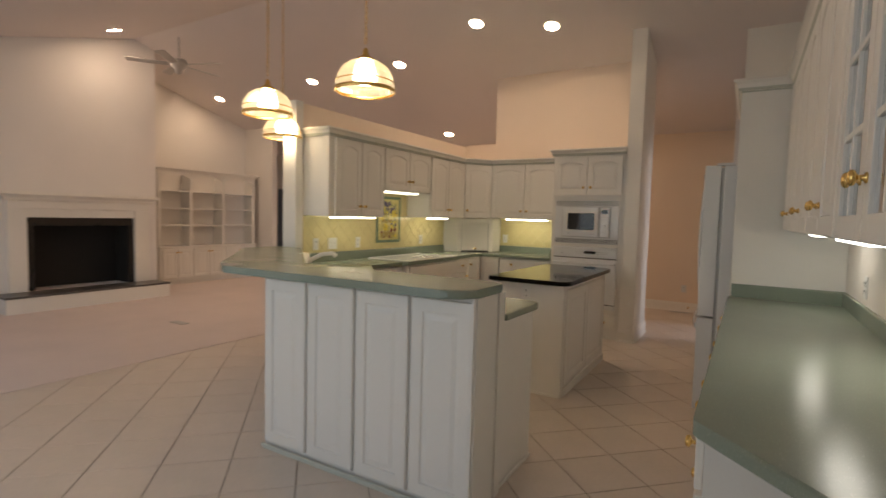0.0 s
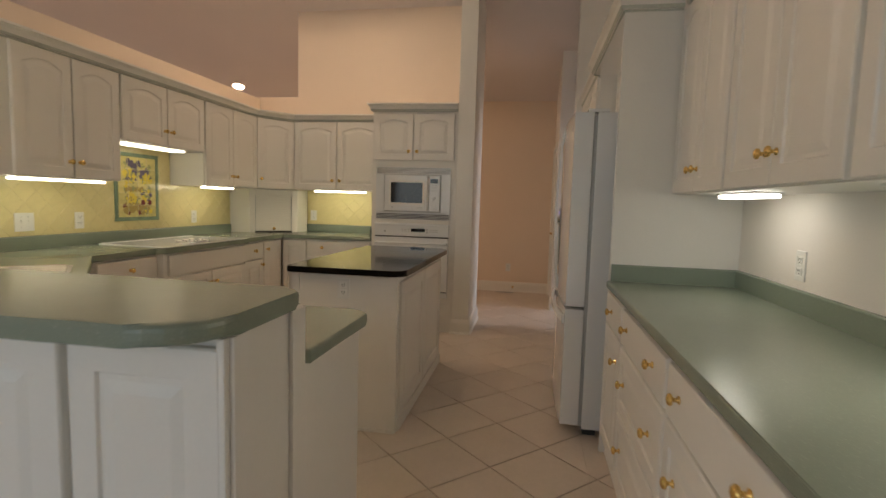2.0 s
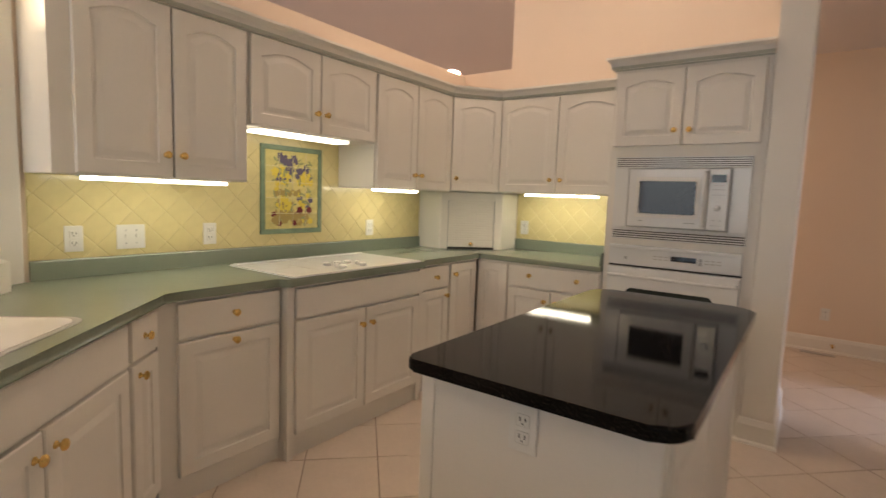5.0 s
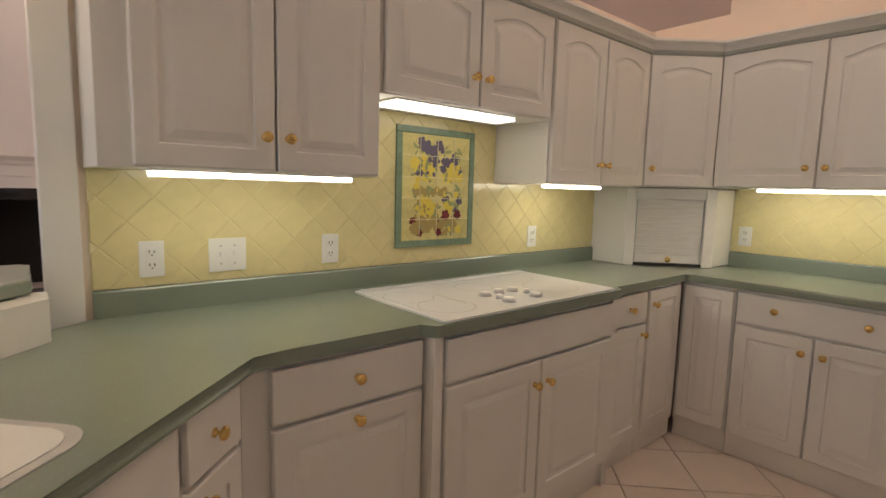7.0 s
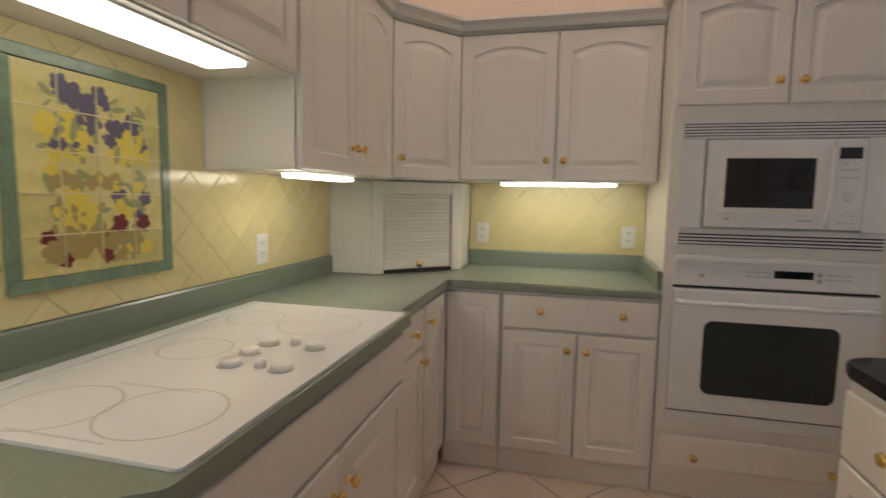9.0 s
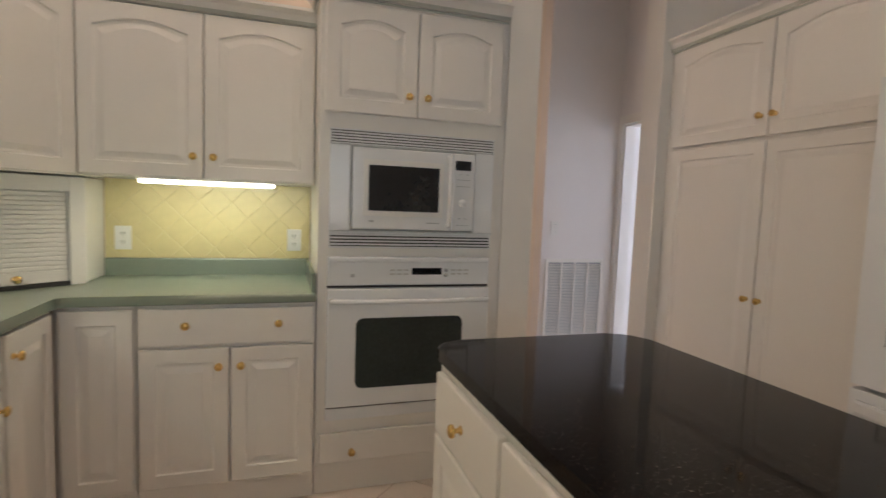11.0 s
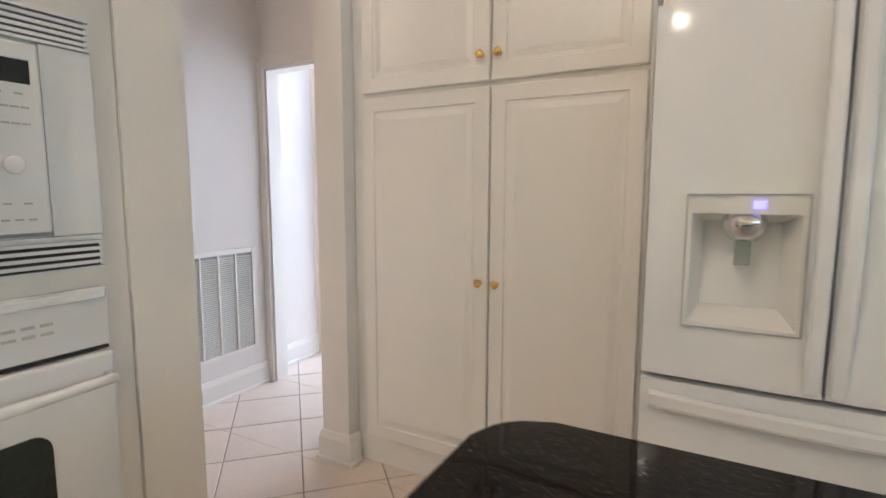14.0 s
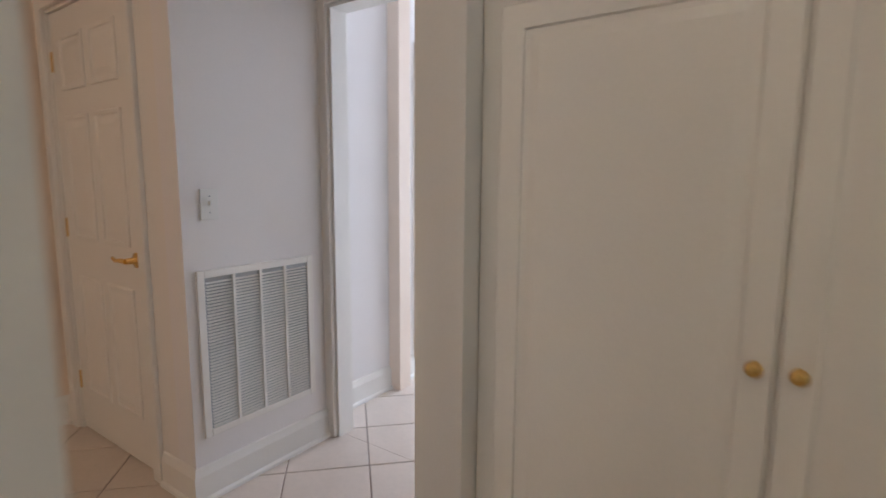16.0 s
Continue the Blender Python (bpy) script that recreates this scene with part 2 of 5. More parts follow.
def roof(y):
    return RIDGE_Z - SLOPE * abs(y - RIDGE_Y)


def gable_wall(x0, x1, y0, y1, z0=0.0):
    """A wall along y up to the vaulted ceiling."""
    bm = bmesh.new()
    ys = [y0] + ([RIDGE_Y] if y0 < RIDGE_Y < y1 else []) + [y1]
    lo = [(y, z0) for y in (y0, y1)]
    ring = lo + [(y, roof(y) + 0.02) for y in reversed(ys)]
    a = [bm.verts.new((x0, y, z)) for y, z in ring]
    b = [bm.verts.new((x1, y, z)) for y, z in ring]
    bm.faces.new(a), bm.faces.new(b[::-1])
    for k in range(len(ring)):
        bm.faces.new((a[k], a[(k + 1) % len(ring)], b[(k + 1) % len(ring)], b[k]))
    return bm


def sloped_wall(x0, x1, y0, y1, z0=0.0):
    """A wall along x whose head follows the slope across its thickness."""
    return gable_wall(x0, x1, y0, y1, z0)


SOUTH, NORTH, WEST, EAST = -1.2, 8.5, -9.4, 0.63
FLOOR = structure("floor", boxes((-10.4, 4.2, SOUTH - 0.3, 9.6, -0.2, -0.006)), GROUT, "tan grout bed under diagonal beige floor tiles")
structure("carpet", boxes((WEST, -4.55, SOUTH, 7.15, -0.005, 0.004)), CARPET, "pale pinkish carpet of the great room")

# vaulted ceiling: two slopes of one slab
bm = bmesh.new()
xs, prof = (-10.4, 4.2), [(SOUTH - 0.2, 0), (RIDGE_Y, 0), (9.6, 0), (9.6, 0.15), (RIDGE_Y, 0.15), (SOUTH - 0.2, 0.15)]
ra = [bm.verts.new((xs[0], y, roof(y) + d)) for y, d in prof]
rb = [bm.verts.new((xs[1], y, roof(y) + d)) for y, d in prof]
for k in range(6):
    bm.faces.new((ra[k], ra[(k + 1) % 6], rb[(k + 1) % 6], rb[k]))
bm.faces.new(ra[::-1]), bm.faces.new(rb)
structure("ceiling", bm, CEIL, "vaulted painted ceiling")

structure("wall_west", gable_wall(WEST - 0.12, WEST, SOUTH, 7.27), WALLR, "cream gable wall behind the bookcases")
structure("wall_east", gable_wall(EAST, EAST + 0.15, SOUTH, 6.05), WALLR, "cream wall above the long green counter")
# south wall with two wide window openings
bm = boxes((WEST, -7.4, SOUTH - 0.12, SOUTH, 0, 2.52), (-4.6, -3.6, SOUTH - 0.12, SOUTH, 0, 2.52), (-0.8, EAST, SOUTH - 0.12, SOUTH, 0, 2.52),
           (-7.4, -4.6, SOUTH - 0.12, SOUTH, 0, 0.4), (-3.6, -0.8, SOUTH - 0.12, SOUTH, 0, 0.4), (-7.4, -4.6, SOUTH - 0.12, SOUTH, 2.3, 2.52), (-3.6, -0.8, SOUTH - 0.12, SOUTH, 2.3, 2.52))
structure("wall_south", bm, WALLR, "cream wall with two wide windows")
# great room's north wall, its return and the far passage wall
structure("wall_great_room", gable_wall(WEST, -8.54, 7.15, 7.27), WALLR, "cream wall beside the built-in bookcase")
structure("wall_north", gable_wall(-10.2, -0.1, NORTH, NORTH + 0.12), WALL, "peach far wall along the corridor and passage")
structure("wall_recess", gable_wall(-10.3, -10.2, 7.27, NORTH), WALLR, "cream wall in the far recess")

# kitchen walls
W = -3.52
structure("wall_cooktop", boxes((W - 0.12, W, 3.22, 6.45, 0, 2.415)), WALL, "peach half-height wall behind the cooktop")
structure("wall_end_post", boxes((W - 0.15, W + 0.02, 3.13, 3.22, 0, 2.425), bevel=0.004), TRIM, "white post at the half wall's end")
B = 6.45
structure("wall_oven_low", boxes((W - 0.12, -3.05, B, B + 0.12, 0, 2.43)), WALL, "low part of the peach wall in the kitchen corner")
structure("wall_oven", gable_wall(-3.05, -1.12, B, B + 0.12), WALL, "tall peach wall above the oven cabinet")
structure("pillar", gable_wall(-1.1145, -0.955, 5.842, 6.57), TRIM, "white full-height wall end beside the oven cabinet")
structure("wall_pantry_end", gable_wall(-0.01, 0.78, 6.13, 6.285), TRIM, "white wall end beside the pantry cabinet")
GR = 7.29
structure("wall_closet", boxes((-0.10, 0.02, GR + 0.12, 7.60, 0, 3.0), (-0.10, 0.02, 8.38, NORTH, 0, 3.0), (-0.10, 0.02, 7.60, 8.38, 2.04, 3.0)), WALLR, "cream wall with a panelled door")
structure("wall_grille", boxes((-0.10, 0.59, GR, GR + 0.12, 0, 3.3)), WALLW, "white wall with a return-air grille")
structure("wall_hall_opening", boxes((0.59, 0.69, 6.285, 6.42, 0, 3.4), (0.59, 0.69, 6.42, GR - 0.05, 2.05, 3.3), (0.59, 0.69, GR - 0.05, 7.44, 0, 3.2)), WALLW, "white wall with a cased opening")
HY = 7.42
structure("wall_hall", boxes((0.69, 1.50, HY, HY + 0.1, 0, 2.5), (1.50, 2.25, HY, HY + 0.1, 2.04, 2.5), (2.25, 4.0, HY, HY + 0.1, 0, 2.5)), WALLW, "white hall wall with a doorway")
structure("wall_hall_south", boxes((0.78, 4.0, 5.95, 6.05, 0, 2.5)), WALLW, "white hall wall")
structure("wall_hall_end", boxes((4.0, 4.1, 5.95, 6.35, 0, 2.5), (4.0, 4.1, 7.15, 9.4, 0, 2.5), (4.0, 4.1, 6.35, 7.15, 0, 0.7), (4.0, 4.1, 6.35, 7.15, 2.3, 2.5)), WALLW, "white hall end with a bright window")
structure("ceiling_hall", boxes((0.69, 4.1, 5.9, 9.5, 2.5, 2.6)), CEIL, "flat hall ceiling")
structure("wall_bath", boxes((1.2, 4.0, 9.3, 9.4, 0, 2.5), (1.2, 1.3, 7.335, 9.3, 0, 2.5)), WALL, "warm wall of the room off the hall")

BASEP = [(0, 0), (0.016, 0), (0.016, 0.11), (0.011, 0.125), (0.006, 0.14), (0, 0.145)]


def baseboard(path):
    bm = bmesh.new()
    sweep(bm, path, BASEP)
    sweep(bm, path, [(0.016, 0), (0.028, 0), (0.026, 0.012), (0.018, 0.02), (0.016, 0.02)])
    structure("baseboard", bm, TRIM, "white moulded baseboard with a shoe strip")


baseboard([(-1.1145, 6.4), (-1.1145, 5.842), (-0.955, 5.842), (-0.955, 6.57), (-5.0, 6.57)])
baseboard([(-10.0, NORTH), (-0.10, NORTH), (-0.10, 8.45)])
baseboard([(0.57, 6.285), (-0.01, 6.285), (-0.01, 6.13), (0.06, 6.13)])
baseboard([(-0.10, 7.53), (-0.10, GR), (0.57, GR)])
baseboard([(0.69, HY), (1.43, HY)])


def casing(name, m, w, h, label, depth=0.1, face=0.062):
    """Door casing round an opening w by h in a wall of that depth; local y points into the wall."""
    th = structure(name, boxes((-face, 0, -0.02, 0, 0, h + face), (w, w + face, -0.02, 0, 0, h + face), (0, w, -0.02, 0, h, h + face), bevel=0.005), TRIM, label)
    th.matrix_world = m
    part("jamb", boxes((0, 0.015, 0, depth, 0, h), (w - 0.015, w, 0, depth, 0, h), (0.015, w - 0.015, 0, depth, h - 0.015, h)), TRIM, th)
    return th


casing("opening_casing", pose(0.59, GR - 0.05, 0, 0, 0, -90), 0.80, 2.04, "white cased opening to the bright hall", 0.1, 0.075)
casing("doorway_casing", pose(1.50, HY, 0), 0.75, 2.03, "white door casing in the hall")
casing("closet_door_casing", pose(-0.10, 8.38, 0, 0, 0, -90), 0.78, 2.03, "white door casing in the passage", 0.12)

# ---- cabinets ----
MESHES = {}


def shared(key, make, material):
    if key not in MESHES:
        MESHES[key] = mesh_of(key[0], make(), material)
    return MESHES[key]


def panel_bm(w, h, arch=0.0, t=0.02, rail=0.058):
    """A raised-panel door or drawer front: x to the right, z up, its face towards -y; the panel's head may be arched."""
    bm = bmesh.new()
    k = 11

    def loop(d, y, bow):
        pts = [(d, d), (w - d, d)]
        for i in range(k):
            u = 1 - 2 * i / (k - 1)
            pts.append((w / 2 + u * (w / 2 - d), h - d - bow * min(1.0, abs(u) * 1.08) ** 2))
        return [bm.verts.new((x, y, z)) for x, z in pts]

    flat = min(w, h) < 0.17
    rows = [loop(0, 0, 0), loop(0, -t + 0.004, 0), loop(0.004, -t, 0)]
    if not flat:
        rows += [loop(rail, -t, arch), loop(rail + 0.004, -t + 0.0065, arch), loop(rail + 0.016, -t + 0.0065, arch), loop(rail + 0.040, -t + 0.001, arch)]
    n = len(rows[0])
    for a, b in zip(rows, rows[1:]):
        for i in range(n):
            bm.faces.new((a[i], a[(i + 1) % n], b[(i + 1) % n], b[i]))
    bm.faces.new(rows[-1])
    bm.faces.new(rows[0][::-1])
    return bm


def knob_mesh():
    def make():
        bm = bmesh.new()
        lathe(bm, [(0.011, 0), (0.011, 0.003), (0.006, 0.006), (0.0055, 0.014), (0.009, 0.017), (0.0155, 0.020), (0.0165, 0.025), (0.013, 0.030), (0.006, 0.0325), (0, 0.033)], Matrix.Rotation(radians(90), 4, "X"), 16)
        return bm
    return shared(("knob",), make, BRASS)


def front(parent, name, x0, x1, z0, z1, knobs=(), arch=0.0, flat=False):
    """A door or drawer front on a cabinet's face, with brass knobs at (x, z) of the cabinet."""
    w, h = round(x1 - x0, 4), round(z1 - z0, 4)
    if flat:
        me = shared((name + "_flat", w, h), lambda: boxes((0, w, -0.02, 0, 0, h), bevel=0.005), CAB)
    else:
        me = shared((name, w, h, arch), lambda: panel_bm(w, h, arch), CAB)
    d = part(name, me, CAB, parent, "", Matrix.Translation((x0, -0.001, z0)))
    for kx, kz in knobs:
        part("knob", knob_mesh(), BRASS, d, "round polished brass knob", Matrix.Translation((kx - x0, -0.02, kz - z0)))
    return d


def cabinet(name, m, w, z0, z1, depth, label, category="cabinet", group="", toe=False, face=True):
    """A cabinet unit: origin at its front's lower-left corner on the floor, facing -y."""
    th = thing(name, m, label, category, group)
    lo = z0 + (0.10 if toe else 0.0)
    part("body", boxes((0.001, w - 0.001, 0, depth, lo, z1), bevel=0.0015), CAB, th)
    if toe:
        part("toe_kick", boxes((0.001, w - 0.001, 0.012, depth, z0, lo - 0.001)), CAB, th, "white toe board with a small cap")
    return th


UPPER = "wall cabinets of the kitchen"
ULAB = "white painted wall cabinet with arched raised-panel doors"
XF = W + 0.33


def uppers_left(y0, y1, z0, z1, split, k):
    th = cabinet("wall_cabinet", pose(XF, y0, 0, 0, 0, 90), y1 - y0, z0, z1, 0.33, ULAB + (" above the cooktop" if z0 > 1.5 else ""), "wall cabinet", UPPER)
    s = split - y0
    e0 = 0.075 if y0 < 3.5 else 0.012
    front(th, "door", e0, s - 0.004, z0 + 0.005, z1 - 0.012, [(s - 0.035, z0 + k)], 0.035)
    front(th, "door", s + 0.004, y1 - y0 - 0.012, z0 + 0.005, z1 - 0.012, [(s + 0.035, z0 + k)], 0.035)
    return th


uppers_left(3.235, 4.045, 1.37, 2.105, 3.677, 0.10)
hood = uppers_left(4.045, 4.95, 1.655, 2.105, 4.497, 0.112)
uppers_left(4.95, 5.79, 1.375, 2.105, 5.366, 0.10)
# diagonal corner unit
CA, CB = Vector((XF, 5.79)), Vector((-2.93, 6.12))
cd = CB - CA
crot = math.degrees(math.atan2(cd.y, cd.x))
cw = cd.length
ct = thing("corner_wall_cabinet", pose(CA.x, CA.y, 0, 0, 0, crot), "white diagonal corner wall cabinet with one arched door", "wall cabinet", UPPER)
inv = Matrix.Rotation(radians(-crot), 2)
pl = [inv @ (Vector(p) - CA) for p in ((XF, 5.79), (-2.93, 6.12), (-2.93, B - 0.001), (W + 0.001, B - 0.001), (W + 0.001, 5.79))]
part("body", prism(bmesh.new(), [tuple(p) for p in pl], 1.38, 2.105), CAB, ct)
front(ct, "door", 0.012, cw - 0.012, 1.385, 2.093, [(0.045, 1.48)], 0.03)
# back wall
u5 = cabinet("wall_cabinet", pose(-2.93, 6.12, 0), 0.965, 1.385, 2.11, 0.328, ULAB + " beside the oven", "wall cabinet", UPPER)
front(u5, "door", 0.01, 0.482, 1.39, 2.098, [(0.445, 1.485)], 0.038)
front(u5, "door", 0.490, 0.955, 1.39, 2.098, [(0.527, 1.485)], 0.038)

CROWN = [(0, 0), (0.012, 0), (0.012, 0.012), (0.022, 0.016), (0.030, 0.040), (0.046, 0.056), (0.050, 0.056), (0.050, 0.070), (0, 0.070)]


def crown(path, z, label, parent=None):
    bm = bmesh.new()
    sweep(bm, path, [(o, z + h) for o, h in CROWN])
    structure("crown_molding", bm, CAB, label)
    # thin strips whose colour holds both glaze and the shade under the crown
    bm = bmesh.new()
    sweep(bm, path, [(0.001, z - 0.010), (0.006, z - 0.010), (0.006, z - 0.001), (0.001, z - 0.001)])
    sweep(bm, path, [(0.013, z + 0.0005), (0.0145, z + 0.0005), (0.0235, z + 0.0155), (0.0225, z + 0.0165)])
    structure("crown_glaze_shade_line", bm, CABG, "grey-green line of glaze and painted-in shade under the crown")


crown([(W + 0.002, 3.235), (XF, 3.235), (XF, 5.79), (-2.93, 6.12), (-1.968, 6.12)], 2.106, "white crown moulding with a green line of glaze and painted-in shade over the wall cabinets")

# base cabinets, cooktop wall
BF = -2.93
BASE = "base cabinets of the kitchen"
BLAB = "white painted base cabinet with raised-panel door and drawer"


def base_left(y0, y1, xf=BF):
    return cabinet("base_cabinet", pose(xf, y0, 0, 0, 0, 90), y1 - y0, 0, 0.876, xf - W - 0.002, BLAB, "base cabinet", BASE, True)


b1 = base_left(3.478, 4.05)
front(b1, "drawer_front", 0.075, 0.560, 0.715, 0.862, [(0.322, 0.795)], flat=True)
front(b1, "door", 0.075, 0.560, 0.125, 0.700, [(0.322, 0.672)])
b2 = base_left(4.052, 5.10, BF + 0.045)
front(b2, "drawer_front", 0.05, 1.0, 0.715, 0.862, (), flat=True)
front(b2, "door", 0.05, 0.521, 0.125, 0.700, [(0.487, 0.612)])
front(b2, "door", 0.529, 1.0, 0.125, 0.700, [(0.563, 0.612)])
for a in (0.0, 1.008):
    part("corner_post", boxes((a, a + 0.038, -0.012, -0.001, 0.0, 0.876), bevel=0.003), CAB, b2)
b3 = base_left(5.102, 5.45)
front(b3, "drawer_front", 0.02, 0.335, 0.715, 0.862, [(0.178, 0.79)], flat=True)
front(b3, "door", 0.02, 0.335, 0.125, 0.700, [(0.30, 0.65)])
b4 = base_left(5.452, 5.83)
front(b4, "door", 0.012, 0.34, 0.125, 0.862, [(0.05, 0.79)])
# oven wall run
YB = 5.845
b5 = cabinet("base_cabinet", pose(-2.928, YB, 0), 0.275, 0, 0.876, B - YB - 0.002, "white corner base cabinet with one tall door", "base cabinet", BASE, True)
front(b5, "door", 0.02, 0.268, 0.125, 0.862)
b6 = cabinet("base_cabinet", pose(-2.651, YB, 0), 0.682, 0, 0.876, B - YB - 0.002, BLAB + "s beside the oven", "base cabinet", BASE, True)
front(b6, "drawer_front", 0.008, 0.672, 0.712, 0.862, [(0.178, 0.797), (0.53, 0.797)], flat=True)
front(b6, "door", 0.008, 0.338, 0.125, 0.698, [(0.300, 0.625)])
front(b6, "door", 0.346, 0.672, 0.125, 0.698, [(0.384, 0.625)])

# diagonal sink run and peninsula
DS, DE = Vector((-2.075, 2.565)), Vector((-2.93, 3.475))
dd = DE - DS
drot = math.degrees(math.atan2(dd.y, dd.x))
DL = dd.length
sk = thing("sink_cabinet", pose(DS.x, DS.y, 0, 0, 0, drot), "white diagonal sink base cabinet with two doors", "base cabinet", BASE)
part("body", boxes((0.001, 1.0, 0, 0.02, 0.1, 0.876), (0.001, 1.0, 0.02, 0.45, 0.1, 0.66)), CAB, sk)
part("toe_kick", boxes((0.001, 1.0, 0.012, 0.40, 0, 0.099)), CAB, sk)
front(sk, "drawer_front", 0.09, 0.985, 0.715, 0.862, (), flat=True)
front(sk, "door", 0.09, 0.533, 0.125, 0.70, [(0.495, 0.64)])
front(sk, "door", 0.541, 0.985, 0.125, 0.70, [(0.58, 0.64)])
nk = cabinet("base_cabinet", pose(*(DS + dd.normalized() * 1.002), 0, 0, 0, drot), DL - 1.004, 0, 0.876, 0.30, "narrow white base cabinet between sink and cooktop run", "base cabinet", BASE, True)
front(nk, "drawer_front", 0.012, DL - 1.03, 0.715, 0.862, [(0.105, 0.79)], flat=True)
front(nk, "door", 0.012, DL - 1.03, 0.125, 0.70, [(0.06, 0.655)])

pn = thing("peninsula_cabinet", pose(-2.07, 2.02, 0), "white peninsula base cabinet under the low green counter", "base cabinet", BASE)
part("body", boxes((0, 1.115, 0.10, 0.54, 0.0, 0.876), bevel=0.002), CAB, pn)
part("end_panel", boxes((1.116, 1.134, 0.090, 0.545, 0.0, 0.876), bevel=0.003), CAB, pn)
part("shoe_strip", boxes((1.1345, 1.146, 0.090, 0.545, 0, 0.02), bevel=0.004), TRIM, pn)

# raised bar with four tall panels
bar = thing("breakfast_bar", pose(-2.300, 1.80, 0), "white panelled breakfast bar wall under a raised green top", "breakfast bar")
x_end = 1.378
part("body", prism(bmesh.new(), [(0, 0.0), (x_end, 0), (x_end, 0.307), (-0.01, 0.307), (-1.01, 1.33), (-1.12, 1.33), (-1.12, 1.06)], 0, 1.03), CAB, bar)
for k in range(4):
    x0 = 0.012 + k * 0.345
    part("panel", shared(("bar_panel",), lambda: panel_bm(0.325, 0.965, 0, 0.02, 0.062), CAB), CAB, bar, "", Matrix.Translation((x0, -0.001, 0.045)))
part("corner_post", boxes((1.365, x_end + 0.004, -0.02, -0.001, 0.0, 1.03), bevel=0.004), CAB, bar)
part("end_post", boxes((x_end + 0.0005, x_end + 0.012, -0.001, 0.05, 0, 1.03), (x_end + 0.0005, x_end + 0.012, 0.235, 0.300, 0, 1.03), bevel=0.003), CAB, bar)
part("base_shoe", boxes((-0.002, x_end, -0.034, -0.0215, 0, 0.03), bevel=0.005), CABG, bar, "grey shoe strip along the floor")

# countertops
def counter(name, pts, radii, z0, z1, material, label, bevel=0.012, parent=None):
    if parent:
        ob = part(name, prism(bmesh.new(), rounded(pts, radii), z0, z1, bevel), material, parent, label)
        ob.matrix_basis = parent.matrix_basis.inverted()
        return ob
    return solid(name, prism(bmesh.new(), rounded(pts, radii), z0, z1, bevel), material, label, "countertop")


XE, YE = BF + 0.027, YB - 0.027
XB = BF + 0.045 + 0.030
counter("countertop", [(W + 0.004, B - 0.004), (W + 0.004, 3.24), (-3.34, 2.93), (-2.30, 2.115), (-0.902, 2.115), (-0.902, 2.596), (-2.06, 2.596), (-2.905, 3.495), (XE, 3.6), (XE, 4.02), (XB, 4.05),
        (XB, 5.105), (XE, 5.135), (XE, YE), (-1.968, YE), (-1.968, B - 0.004)],
        [0, 0, 0, 0, 0, 0.06, 0, 0, 0, 0.02, 0.03, 0.03, 0.02, 0.02, 0, 0], 0.878, 0.917, GREEN, "sage green speckled countertop wrapping the kitchen")
counter("bar_top", [(-0.908, 1.68), (-0.908, 2.105), (-2.32, 2.105), (-3.38, 3.10), (-3.69, 3.10), (-3.69, 2.72), (-2.68, 1.765), (-2.52, 1.67)][::1],
        [0.13, 0.06, 0, 0, 0.02, 0.02, 0.05, 0.05], 1.032, 1.073, GREEN, "raised sage green bar top with rounded end", 0.014, bar)
counter("side_countertop", [(0.010, 3.640), (0.010, 1.15), (0.32, 0.80), (EAST - 0.004, 0.80), (EAST - 0.004, 3.640)], [0, 0.05, 0, 0, 0], 0.878, 0.917, GREEN, "long sage green counter along the wall")


def upstand(path, label):
    bm = bmesh.new()
    sweep(bm, path, [(0.002, 0.9175), (0.019, 0.9175), (0.019, 0.995), (0.015, 1.001), (0.002, 1.001)])
    return solid("counter_upstand", bm, GREEN, label, "backsplash")


upstand([(W + 0.001, 3.24), (W + 0.001, 5.835)], "low green upstand behind the cooktop counter")
upstand([(-2.925, B - 0.001), (-1.970, B - 0.001), (-1.970, YE + 0.02)], "low green upstand beside the oven")
upstand([(0.03, 3.646), (EAST - 0.001, 3.646), (EAST - 0.001, 0.86)], "low green upstand along the side counter")
bm = bmesh.new()
sweep(bm, [(-3.36, 3.06), (-2.32, 2.108), (-0.935, 2.108)][::-1], [(0.0, 0.9175), (0.010, 0.9175), (0.010, 1.031), (0.0, 1.031)])
solid("bar_splash", bm, GREEN, "green riser between counter and bar top", "backsplash")

# sink and faucet in the diagonal
sm = pose(-2.551, 2.716, 0, 0, 0, drot)
sink = thing("kitchen_sink", sm, "white undermount double kitchen sink", "sink")
bm = bmesh.new()
prism(bm, rounded([(-0.40, -0.20), (0.40, -0.20), (0.40, 0.20), (-0.40, 0.20)], [0.06] * 4), 0.9176, 0.9215, 0.0015)
part("basin", bm, PLASTIC, sink, "white sink basin and rim")
part("rim", prism(bmesh.new(), rounded([(-0.42, -0.22), (0.42, -0.22), (0.42, 0.22), (-0.42, 0.22)], [0.07] * 4), 0.9172, 0.9195), RING, sink)
fa = thing("faucet", sm @ Matrix.Translation((0.12, 0.27, 0.917)), "white kitchen faucet with a pull-out spout", "faucet")
part("base", lathe(bmesh.new(), [(0.03, 0), (0.03, 0.01), (0.022, 0.02), (0.02, 0.10), (0.015, 0.11)]), PLASTIC, fa)
part("spout", tube(bmesh.new(), [(0, 0, 0.08), (0.0, -0.05, 0.12), (0.0, -0.12, 0.155), (0, -0.20, 0.165), (0, -0.23, 0.14)], [0.017, 0.016, 0.016, 0.017, 0.018]), PLASTIC, fa)
